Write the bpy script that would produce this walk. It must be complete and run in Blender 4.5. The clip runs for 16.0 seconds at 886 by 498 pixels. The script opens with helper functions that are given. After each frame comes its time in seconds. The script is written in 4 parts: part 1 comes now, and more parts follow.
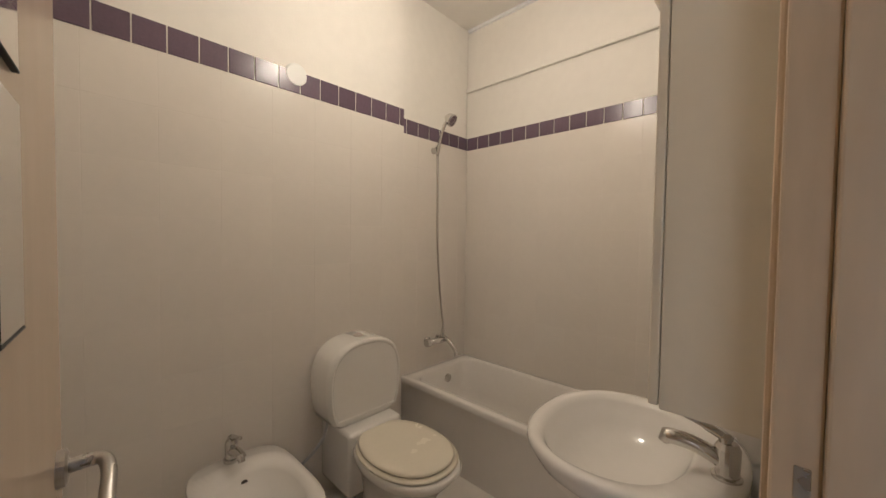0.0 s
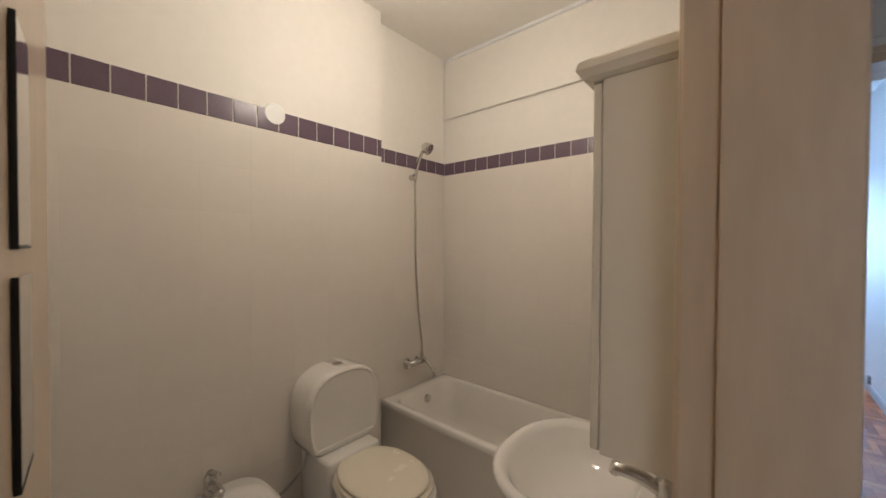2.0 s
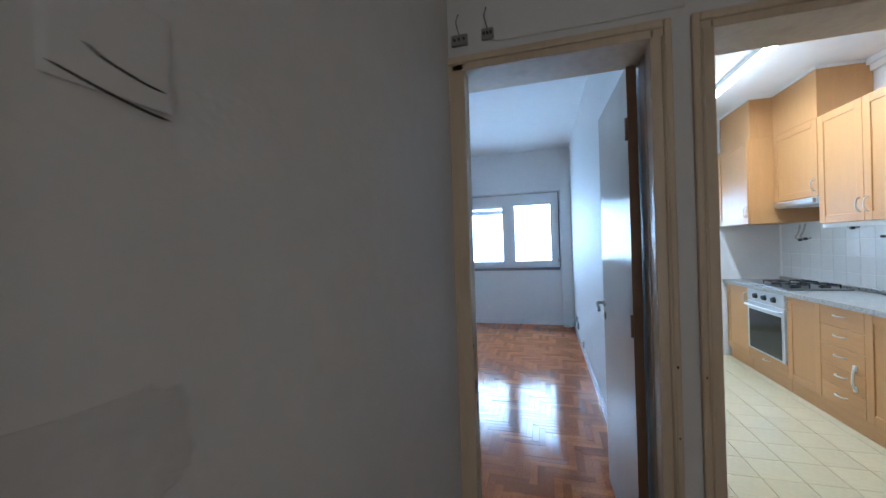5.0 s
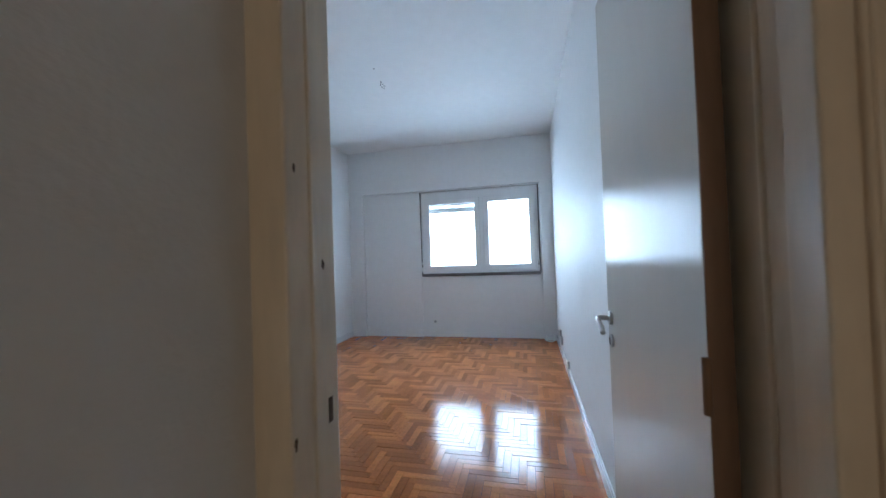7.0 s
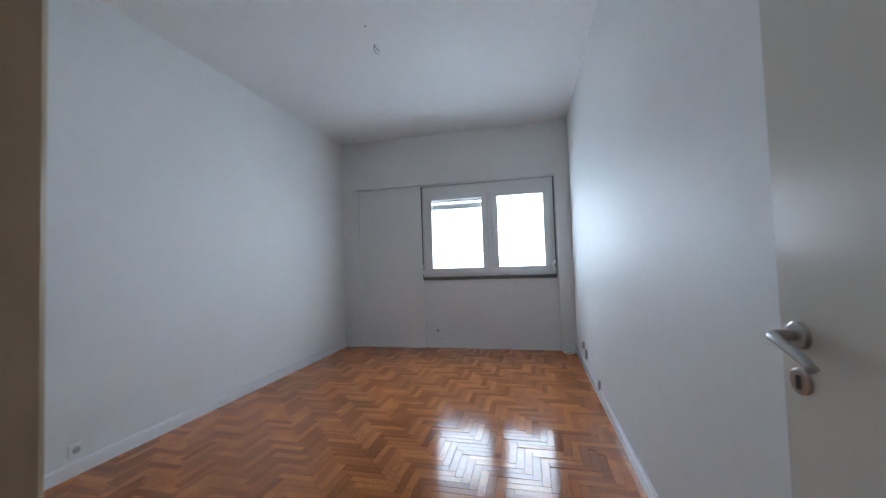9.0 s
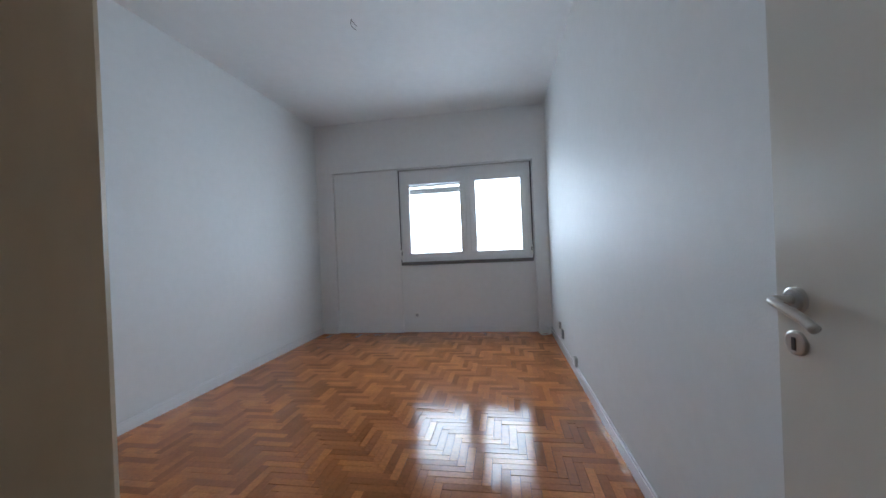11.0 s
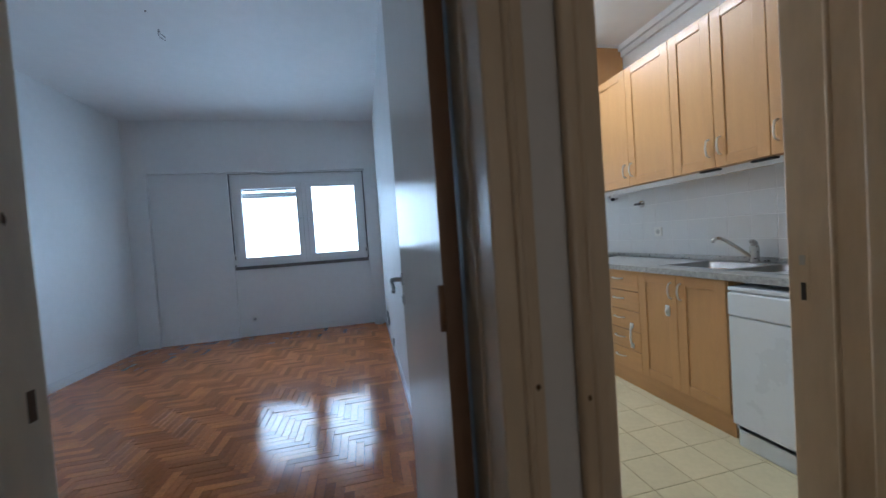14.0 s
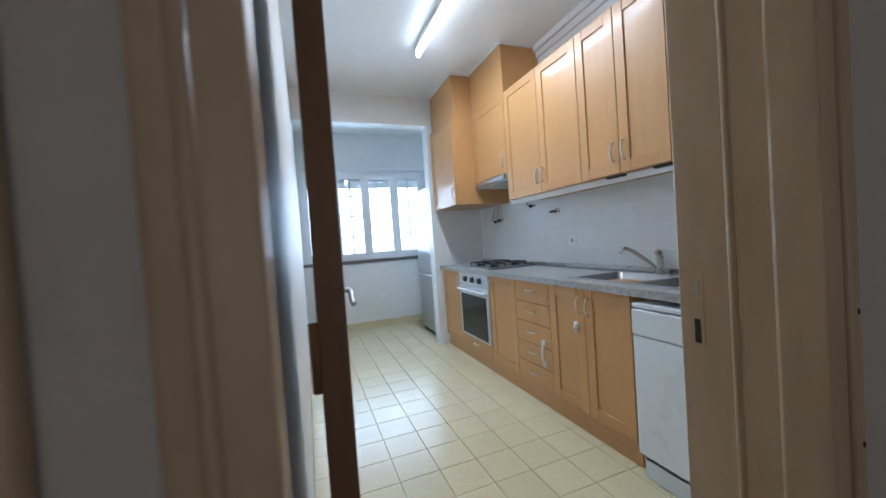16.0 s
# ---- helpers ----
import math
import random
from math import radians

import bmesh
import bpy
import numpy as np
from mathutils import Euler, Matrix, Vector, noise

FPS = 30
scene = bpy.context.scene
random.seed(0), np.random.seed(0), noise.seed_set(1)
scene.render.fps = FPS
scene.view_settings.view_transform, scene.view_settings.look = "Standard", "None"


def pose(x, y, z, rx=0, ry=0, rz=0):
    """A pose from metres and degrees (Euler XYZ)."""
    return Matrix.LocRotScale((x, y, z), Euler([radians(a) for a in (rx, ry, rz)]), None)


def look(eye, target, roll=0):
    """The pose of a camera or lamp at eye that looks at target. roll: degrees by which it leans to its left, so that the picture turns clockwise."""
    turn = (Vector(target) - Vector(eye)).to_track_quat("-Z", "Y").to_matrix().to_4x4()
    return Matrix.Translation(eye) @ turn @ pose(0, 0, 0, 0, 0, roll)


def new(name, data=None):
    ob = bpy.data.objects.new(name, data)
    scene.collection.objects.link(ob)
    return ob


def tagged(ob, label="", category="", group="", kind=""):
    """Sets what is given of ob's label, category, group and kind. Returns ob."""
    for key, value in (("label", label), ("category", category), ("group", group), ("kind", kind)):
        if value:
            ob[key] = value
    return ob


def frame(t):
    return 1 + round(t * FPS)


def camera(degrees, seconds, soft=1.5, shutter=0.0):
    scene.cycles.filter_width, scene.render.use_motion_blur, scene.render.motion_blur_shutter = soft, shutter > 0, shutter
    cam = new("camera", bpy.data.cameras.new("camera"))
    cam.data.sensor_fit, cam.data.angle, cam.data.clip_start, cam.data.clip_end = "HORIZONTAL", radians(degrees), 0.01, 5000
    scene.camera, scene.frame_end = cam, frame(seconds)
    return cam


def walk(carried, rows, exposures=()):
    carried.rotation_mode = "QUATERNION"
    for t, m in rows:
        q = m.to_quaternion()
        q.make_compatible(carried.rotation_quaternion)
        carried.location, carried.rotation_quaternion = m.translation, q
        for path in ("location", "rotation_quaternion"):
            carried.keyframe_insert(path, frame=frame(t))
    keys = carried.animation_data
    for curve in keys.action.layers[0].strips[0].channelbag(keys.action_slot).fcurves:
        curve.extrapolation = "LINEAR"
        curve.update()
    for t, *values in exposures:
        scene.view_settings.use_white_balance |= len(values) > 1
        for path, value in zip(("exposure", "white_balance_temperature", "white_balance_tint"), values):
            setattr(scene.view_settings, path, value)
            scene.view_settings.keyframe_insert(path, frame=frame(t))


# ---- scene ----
cam = camera(102.2, 16.0, 1.5, 0.4)
PATH = [
    (0, (0.103, 0.121, 1.309), (1.554, 1.496, 1.246), 0.8),
    (0.5, (0.097, 0.102, 1.349), (1.543, 1.483, 1.304), 0.7),
    (1, (0.095, 0.093, 1.395), (1.537, 1.479, 1.357), 0.6),
    (1.5, (0.073, 0.081, 1.426), (1.525, 1.456, 1.395), 0.4),
    (2, (0.081, 0.036, 1.438), (1.589, 1.35, 1.407), 0.3),
    (2.5, (0.097, -0.011, 1.467), (1.705, 1.177, 1.428), 0.1),
    (3, (0.095, -0.081, 1.462), (1.805, 0.956, 1.43), -0.3),
    (3.5, (0.141, -0.187, 1.455), (1.934, 0.699, 1.428), -0.7),
    (4, (0.248, -0.264, 1.438), (2.112, 0.46, 1.411), -1.2),
    (4.5, (0.449, -0.35, 1.419), (2.352, 0.264, 1.393), -1.6),
    (4.7, (0.545, -0.378, 1.413), (2.46, 0.205, 1.39), -1.8),
    (7, (1.645, -0.471, 1.273), (3.591, -0.01, 1.307), -2.0),
    (7.5, (1.845, -0.428, 1.263), (3.79, 0.033, 1.328), -2.0),
    (8, (2.044, -0.392, 1.23), (3.988, 0.071, 1.301), -2.0),
    (8.5, (2.132, -0.349, 1.205), (4.076, 0.117, 1.279), -2.0),
    (9, (2.208, -0.31, 1.186), (4.151, 0.16, 1.261), -1.9),
    (9.2, (2.228, -0.291, 1.182), (4.171, 0.179, 1.245), -1.9),
    (11.3, (2.197, -0.236, 1.158), (4.178, 0.024, 1.130), -2.7),
    (11.5, (2.170, -0.245, 1.154), (4.159, -0.053, 1.124), -2.9),
    (12, (2.060, -0.243, 1.153), (4.058, -0.189, 1.119), -3.2),
    (12.5, (1.921, -0.253, 1.160), (3.919, -0.342, 1.118), -3.4),
    (13, (1.777, -0.307, 1.158), (3.763, -0.550, 1.104), -3.9),
    (13.5, (1.691, -0.438, 1.168), (3.659, -0.799, 1.112), -4.0),
    (14, (1.616, -0.601, 1.186), (3.57, -1.027, 1.127), -4.0),
    (14.5, (1.612, -0.715, 1.19), (3.548, -1.211, 1.132), -3.8),
    (15, (1.668, -0.806, 1.193), (3.585, -1.375, 1.133), -3.9),
    (15.5, (1.753, -0.907, 1.197), (3.645, -1.553, 1.141), -3.9),
    (16, (1.851, -1.008, 1.191), (3.718, -1.722, 1.141), -4.0),
]
EXPOSURES = [(0, 0.9, 4900, 9), (2.0, 0.85, 4850, 9), (3.0, 0.65, 4950, 7), (4.0, 0.6, 4950, 5), (4.7, 0.75, 4850, 4), (7.0, 0.85, 5500, 6), (8.0, 0.8, 5800, 8),
             (9.0, 0.4, 6200, 11), (11.5, 0.3, 6200, 11), (12.5, 0.1, 5800, 9), (13.0, 0.05, 5500, 7), (14.0, 0.1, 5250, 6), (15.0, 0.08, 5050, 6), (16.0, 0.3, 5050, 6)]
walk(cam, [(t, look(eye, target, roll)) for t, eye, target, roll in PATH], EXPOSURES)

# ---- light ----
world = bpy.data.worlds.new("sky")
scene.world = world
world.use_nodes = True
sky = world.node_tree.nodes.new("ShaderNodeTexSky")
sky.sky_type, sky.sun_disc = "NISHITA", False
sky.sun_elevation, sky.sun_rotation = radians(48), radians(250)
background = world.node_tree.nodes["Background"]
background.inputs["Strength"].default_value = 0.15
world.node_tree.links.new(sky.outputs[0], background.inputs[0])


def lamp(name, kind, place, target, watts, color, size=None, size_y=None):
    data = bpy.data.lights.new(name, kind)
    data.energy, data.color = watts, color
    if kind == "AREA":
        data.shape, data.size, data.size_y = "RECTANGLE", size, size_y
    elif kind == "POINT":
        data.shadow_soft_size = size
    elif kind == "SUN":
        data.angle = radians(0.5)
    ob = new(name, data)
    ob.matrix_world = look(place, target)
    return ob


lamp("sun", "SUN", (-6, 3, 9), (0, 0, 0), 2.5, (1.0, 0.95, 0.88))
lamp("window_daylight", "AREA", (7.62, 0.26, 1.75), (0, 0.26, 1.5), 66, (0.64, 0.83, 1.0), 1.9, 1.5)
lamp("kitchen_daylight", "AREA", (7.75, -1.9, 1.7), (0, -1.9, 1.4), 58, (0.75, 0.89, 1.0), 1.9, 1.3)
lamp("bathroom_lamp", "POINT", (1.06, 1.0, 2.42), (1.06, 1.0, 0), 10.5, (1.0, 0.72, 0.44), 0.06)
# added hallway fill light; no window or lamp is known at this end
lamp("hall_fill", "AREA", (-1.47, -1.1, 1.2), (0.0, -1.1, 1.2), 6.3, (1.0, 0.82, 0.62), 1.15, 2.1)


# ---- materials ----
def material(name, color, rough=0.5, metal=0.0, vary=0.08, scale=6.0, bump=0.0, bump_scale=80.0, random_tint=0.0, coat=0.0, stretch=(1, 1, 1), dirt=0.0):
    """A surface with broad stains, fine grain, relief and, for pieces, a tint of each its own."""
    m = bpy.data.materials.new(name)
    m.use_nodes = True
    nt = m.node_tree
    b = nt.nodes["Principled BSDF"]
    b.inputs["Roughness"].default_value, b.inputs["Metallic"].default_value = rough, metal
    b.inputs["Coat Weight"].default_value, b.inputs["Coat Roughness"].default_value = coat, 0.08
    coord, mapping = nt.nodes.new("ShaderNodeTexCoord"), nt.nodes.new("ShaderNodeMapping")
    mapping.inputs["Scale"].default_value = stretch
    nt.links.new(coord.outputs["Object"], mapping.inputs[0])

    def noise_tex(s, detail=4.0):
        n = nt.nodes.new("ShaderNodeTexNoise")
        n.inputs["Scale"].default_value, n.inputs["Detail"].default_value = s, detail
        nt.links.new(mapping.outputs[0], n.inputs["Vector"])
        return n

    broad, fine = noise_tex(scale), noise_tex(scale * 9)
    ramp = nt.nodes.new("ShaderNodeMapRange")
    ramp.inputs[1].default_value, ramp.inputs[2].default_value = 0.3, 0.7
    ramp.inputs[3].default_value, ramp.inputs[4].default_value = 1 - vary, 1 + vary
    add = nt.nodes.new("ShaderNodeMath")
    add.operation = "MULTIPLY_ADD"
    add.inputs[1].default_value = 0.5
    half = nt.nodes.new("ShaderNodeMath")
    half.operation = "MULTIPLY"
    half.inputs[1].default_value = 0.5
    nt.links.new(fine.outputs[0], half.inputs[0])
    nt.links.new(broad.outputs[0], add.inputs[0])
    nt.links.new(half.outputs[0], add.inputs[2])
    nt.links.new(add.outputs[0], ramp.inputs[0])
    value = ramp.outputs[0]
    if random_tint:
        info, spread, mul = nt.nodes.new("ShaderNodeObjectInfo"), nt.nodes.new("ShaderNodeMapRange"), nt.nodes.new("ShaderNodeMath")
        island, total, part_of = nt.nodes.new("ShaderNodeNewGeometry"), nt.nodes.new("ShaderNodeMath"), nt.nodes.new("ShaderNodeMath")
        total.operation, part_of.operation, mul.operation = "ADD", "FRACT", "MULTIPLY"
        nt.links.new(info.outputs["Random"], total.inputs[0])
        nt.links.new(island.outputs["Random Per Island"], total.inputs[1])
        nt.links.new(total.outputs[0], part_of.inputs[0])
        nt.links.new(part_of.outputs[0], spread.inputs[0])
        spread.inputs[3].default_value, spread.inputs[4].default_value = 1 - random_tint, 1 + random_tint
        nt.links.new(spread.outputs[0], mul.inputs[0])
        nt.links.new(value, mul.inputs[1])
        value = mul.outputs[0]
    scaled = nt.nodes.new("ShaderNodeVectorMath")
    scaled.operation = "SCALE"
    scaled.inputs[0].default_value = color
    nt.links.new(value, scaled.inputs["Scale"])
    out = scaled.outputs[0]
    if dirt:
        patch, lim, mix = noise_tex(scale * 2.3, 6), nt.nodes.new("ShaderNodeMapRange"), nt.nodes.new("ShaderNodeMix")
        lim.inputs[1].default_value, lim.inputs[2].default_value, lim.inputs[4].default_value = 0.56, 0.74, dirt
        mix.data_type = "RGBA"
        nt.links.new(patch.outputs[0], lim.inputs[0])
        nt.links.new(lim.outputs[0], mix.inputs[0])
        nt.links.new(out, mix.inputs[6])
        mix.inputs[7].default_value = (color[0] * 0.55, color[1] * 0.45, color[2] * 0.33, 1)
        out = mix.outputs[2]
    nt.links.new(out, b.inputs["Base Color"])
    vr = nt.nodes.new("ShaderNodeMapRange")
    vr.inputs[3].default_value, vr.inputs[4].default_value = max(rough - 0.06, 0.02), min(rough + 0.08, 1)
    nt.links.new(broad.outputs[0], vr.inputs[0])
    nt.links.new(vr.outputs[0], b.inputs["Roughness"])
    if bump:
        bn, rel = nt.nodes.new("ShaderNodeBump"), noise_tex(bump_scale, 3)
        bn.inputs["Strength"].default_value, bn.inputs["Distance"].default_value = bump, 0.01
        nt.links.new(rel.outputs[0], bn.inputs["Height"])
        nt.links.new(bn.outputs[0], b.inputs["Normal"])
    return m


def glowing(name, color, strength):
    m = material(name, color, 0.4)
    b = m.node_tree.nodes["Principled BSDF"]
    b.inputs["Emission Color"].default_value, b.inputs["Emission Strength"].default_value = (*color, 1), strength
    return m


WALL = material("wall_paint", (0.80, 0.80, 0.79), 0.6, vary=0.03, scale=1.6, bump=0.08, bump_scale=120)
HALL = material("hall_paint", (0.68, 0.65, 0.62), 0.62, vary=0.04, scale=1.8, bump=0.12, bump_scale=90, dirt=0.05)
CEIL = material("ceiling_paint", (0.82, 0.82, 0.81), 0.75, vary=0.03, scale=1.2, bump=0.06, bump_scale=100)
BATH_PLASTER = material("bathroom_plaster", (0.80, 0.77, 0.71), 0.6, vary=0.03, scale=2, bump=0.05, bump_scale=100)
GROUT = material("grout", (0.72, 0.68, 0.61), 0.5, vary=0.05, scale=12)
BATH_TILE = material("cream_wall_tile", (0.745, 0.70, 0.635), 0.24, vary=0.02, scale=3, bump=0.015, bump_scale=14, random_tint=0.012)
PURPLE = material("plum_border_tile", (0.125, 0.085, 0.12), 0.24, vary=0.12, scale=14, bump=0.02, bump_scale=30, random_tint=0.10)
JAMB = material("old_cream_gloss_paint", (0.63, 0.50, 0.345), 0.32, vary=0.12, scale=3.5, bump=0.12, bump_scale=35, dirt=0.45, stretch=(1, 1, 0.2))
LEAF = material("white_lacquered_door", (0.74, 0.70, 0.63), 0.24, vary=0.03, scale=1.6, bump=0.02, bump_scale=20, stretch=(1, 1, 0.3))
leaf_bsdf, leaf_tangent = LEAF.node_tree.nodes["Principled BSDF"], LEAF.node_tree.nodes.new("ShaderNodeTangent")
leaf_tangent.direction_type, leaf_tangent.axis = "RADIAL", "Z"
leaf_bsdf.inputs["Anisotropic"].default_value = 0.85  # brushed-on lacquer, streaked upright
leaf_bsdf.inputs["Anisotropic Rotation"].default_value = 0.0
LEAF.node_tree.links.new(leaf_tangent.outputs[0], leaf_bsdf.inputs["Tangent"])
BATH_LEAF = material("tan_gloss_door_paint", (0.56, 0.45, 0.335), 0.24, vary=0.05, scale=2, bump=0.03, bump_scale=30, stretch=(1, 1, 0.3))
EDGE = material("brown_door_edge", (0.21, 0.115, 0.06), 0.5, vary=0.2, scale=5, bump=0.08, bump_scale=40, stretch=(1, 1, 0.15))
CHIP = material("bare_dark_wood", (0.10, 0.055, 0.03), 0.8, vary=0.3, scale=60, bump=0.3)
TRIM = material("white_trim_paint", (0.80, 0.80, 0.80), 0.35, vary=0.03, scale=4)
GLOSS = material("white_gloss_paint", (0.84, 0.84, 0.84), 0.22, vary=0.02, scale=4)
PVC = material("white_plastic_frame", (0.82, 0.82, 0.82), 0.3, vary=0.02, scale=3)
PLASTIC = material("white_plastic", (0.78, 0.78, 0.75), 0.35, vary=0.03, scale=20)
CERAMIC = material("white_glazed_ceramic", (0.80, 0.78, 0.74), 0.1, vary=0.015, scale=5, coat=0.5)
SEAT = material("cream_plastic_seat", (0.78, 0.73, 0.60), 0.25, vary=0.02, scale=6)
ENAMEL = material("white_enamel", (0.80, 0.77, 0.72), 0.14, vary=0.02, scale=4, coat=0.4)
CHROME = material("chrome", (0.62, 0.60, 0.57), 0.16, 1.0, vary=0.06, scale=30)
SATIN = material("satin_nickel", (0.50, 0.49, 0.47), 0.28, 1.0, vary=0.06, scale=40)
STEEL = material("brushed_steel", (0.50, 0.51, 0.52), 0.3, 1.0, vary=0.06, scale=6, stretch=(1, 1, 12), bump=0.03)
MIRROR = material("mirror_glass", (0.80, 0.79, 0.76), 0.06, 1.0, vary=0.02, scale=5)
RUBBER = material("black_rubber", (0.012, 0.014, 0.012), 0.6, vary=0.2, scale=30)
CREAM = material("cream_cabinet_lacquer", (0.78, 0.72, 0.59), 0.3, vary=0.02, scale=4)
BLACK = material("black_enamel_iron", (0.015, 0.015, 0.016), 0.45, vary=0.2, scale=40, bump=0.1)
DARK_GLASS = material("dark_oven_glass", (0.012, 0.014, 0.016), 0.1, vary=0.1, scale=3, coat=0.1)
PARQUET = material("varnished_parquet", (0.45, 0.150, 0.042), 0.13, vary=0.26, scale=7, bump=0.016, bump_scale=14, random_tint=0.33, coat=0.12, stretch=(1, 1, 1))
PARQUET.node_tree.nodes["Principled BSDF"].inputs["Specular IOR Level"].default_value = 0.32
JOINT = material("dark_floor_joint", (0.07, 0.032, 0.014), 0.6, vary=0.2, scale=20)
BEECH = material("beech_veneer", (0.52, 0.285, 0.105), 0.38, vary=0.07, scale=5, random_tint=0.03, stretch=(6, 6, 0.8), coat=0.15)
BEECH_FLAT = material("beech_veneer_across", (0.50, 0.27, 0.098), 0.38, vary=0.10, scale=5, stretch=(0.8, 3, 7), coat=0.15, random_tint=0.03)
GRANITE = material("speckled_grey_worktop", (0.34, 0.34, 0.33), 0.3, vary=0.55, scale=45, bump=0.02)
FLOOR_TILE = material("yellow_cream_floor_tile", (0.64, 0.55, 0.345), 0.24, vary=0.07, scale=5, bump=0.02, bump_scale=18, random_tint=0.035)
TILE_JOINT = material("brown_floor_grout", (0.53, 0.45, 0.28), 0.8, vary=0.15, scale=25)
KIT_TILE = material("white_kitchen_tile", (0.74, 0.75, 0.75), 0.18, vary=0.02, scale=6, bump=0.015, bump_scale=16, random_tint=0.015)
APPLIANCE = material("white_appliance_enamel", (0.72, 0.75, 0.78), 0.28, vary=0.02, scale=5)
STONE = material("grey_stone_sill", (0.17, 0.155, 0.15), 0.5, vary=0.3, scale=20, bump=0.05)
SHUTTER = material("pale_shutter_slat", (0.62, 0.62, 0.60), 0.5, vary=0.05, scale=10)
TUBE = glowing("fluorescent_tube", (1.0, 0.97, 0.92), 10.0)
WIRE = material("dark_wire", (0.05, 0.04, 0.035), 0.6, vary=0.2, scale=30)
ASPHALT = material("asphalt", (0.05, 0.05, 0.05), 0.9, vary=0.2, scale=3, bump=0.2)
RED = material("red_cloth", (0.45, 0.03, 0.03), 0.8, vary=0.1, scale=20)
GLASS = bpy.data.materials.new("clear_glass")
GLASS.use_nodes = True
gb = GLASS.node_tree.nodes["Principled BSDF"]
gb.inputs["Transmission Weight"].default_value, gb.inputs["Roughness"].default_value, gb.inputs["IOR"].default_value = 1.0, 0.0, 1.45


# ---- builders ----
def bx(bm, x0, x1, y0, y1, z0, z1):
    """Adds a box to bm."""
    v = [bm.verts.new(p) for p in ((x0, y0, z0), (x1, y0, z0), (x1, y1, z0), (x0, y1, z0), (x0, y0, z1), (x1, y0, z1), (x1, y1, z1), (x0, y1, z1))]
    for f in ((0, 3, 2, 1), (4, 5, 6, 7), (0, 1, 5, 4), (1, 2, 6, 5), (2, 3, 7, 6), (3, 0, 4, 7)):
        bm.faces.new([v[i] for i in f])
    return v


def boxes(*rows):
    bm = bmesh.new()
    for r in rows:
        bx(bm, *r)
    return bm


def soft_box(x0, x1, y0, y1, z0, z1, r=0.004, seg=2):
    bm = boxes((x0, x1, y0, y1, z0, z1))
    bmesh.ops.bevel(bm, geom=bm.edges[:], offset=r, segments=seg, profile=0.5, affect="EDGES")
    return bm


def loft(rings, close_first=True, close_last=True):
    """Skins closed rings of points, in order."""
    bm = bmesh.new()
    rows = [[bm.verts.new(p) for p in ring] for ring in rings]
    n = len(rows[0])
    for a, b in zip(rows, rows[1:]):
        for i in range(n):
            bm.faces.new((a[i], a[(i + 1) % n], b[(i + 1) % n], b[i]))
    if close_first:
        bm.faces.new(rows[0][::-1])
    if close_last:
        bm.faces.new(rows[-1])
    bmesh.ops.recalc_face_normals(bm, faces=bm.faces[:])
    return bm


def tube(points, r, n=10, close=True):
    """A round pipe through points; r is one radius or one for each point."""
    pts = [Vector(p) for p in points]
    rs = r if isinstance(r, (list, tuple)) else [r] * len(pts)
    rings, side = [], None
    for i, p in enumerate(pts):
        d = (pts[min(i + 1, len(pts) - 1)] - pts[max(i - 1, 0)]).normalized()
        if side is None:
            side = d.orthogonal().normalized()
        side = (side - d * side.dot(d)).normalized()
        up = d.cross(side)
        rings.append([p + (side * math.cos(2 * math.pi * k / n) + up * math.sin(2 * math.pi * k / n)) * rs[i] for k in range(n)])
    return loft(rings, close, close)


def curve_pts(points, n=8):
    """Smooth points through the given ones."""
    p = [Vector(q) for q in points]
    p = [2 * p[0] - p[1]] + p + [2 * p[-1] - p[-2]]
    out = []
    for i in range(1, len(p) - 2):
        for k in range(n):
            t = k / n
            out.append(0.5 * (2 * p[i] + (p[i + 1] - p[i - 1]) * t + (2 * p[i - 1] - 5 * p[i] + 4 * p[i + 1] - p[i + 2]) * t * t + (3 * p[i] - p[i - 1] - 3 * p[i + 1] + p[i + 2]) * t ** 3))
    return out + [p[-2]]


def oval(cx, cy, z, rx, ry, n=32, power=2.0, front=1.0):
    """A superellipse ring; front stretches its -y half."""
    out = []
    for k in range(n):
        a = 2 * math.pi * k / n
        c, s = math.cos(a), math.sin(a)
        x, y = abs(c) ** (2 / power) * math.copysign(1, c) * rx, abs(s) ** (2 / power) * math.copysign(1, s) * ry
        out.append(Vector((cx + x, cy + (y * front if y < 0 else y), z)))
    return out


def part(name, bm, mat, parent=None, label="", smooth=False):
    me = bpy.data.meshes.new(name)
    if smooth:
        for f in bm.faces:
            f.smooth = True
    bm.to_mesh(me)
    bm.free()
    me.materials.append(mat)
    ob = new(name, me)
    if parent:
        ob.parent = parent
    if label:
        tagged(ob, label)
    return ob


def thing(name, place, label, category, group="", turn=0.0, kind=""):
    ob = new(name)
    ob.matrix_world = pose(*place, 0, 0, turn)
    return tagged(ob, label, category, group, kind)


def structure(name, bm, mat, label, category):
    return tagged(part(name, bm, mat), label, category, kind="structure")


def piece(name, me, parent, place, turn=0.0):
    """One of many alike pieces on a shared mesh."""
    ob = new(name, me)
    ob.parent = parent
    ob.matrix_basis = pose(*place, 0, 0, turn)
    return ob


def slab_mesh(name, w, d, h, mat, r=0.0015):
    """A thin chamfered tile, from its lower corner."""
    bm = loft([[(0, 0, 0), (w, 0, 0), (w, d, 0), (0, d, 0)], [(0, 0, h - r), (w, 0, h - r), (w, d, h - r), (0, d, h - r)],
               [(r, r, h), (w - r, r, h), (w - r, d - r, h), (r, d - r, h)]])
    me = bpy.data.meshes.new(name)
    bm.to_mesh(me)
    bm.free()
    me.materials.append(mat)
    return me


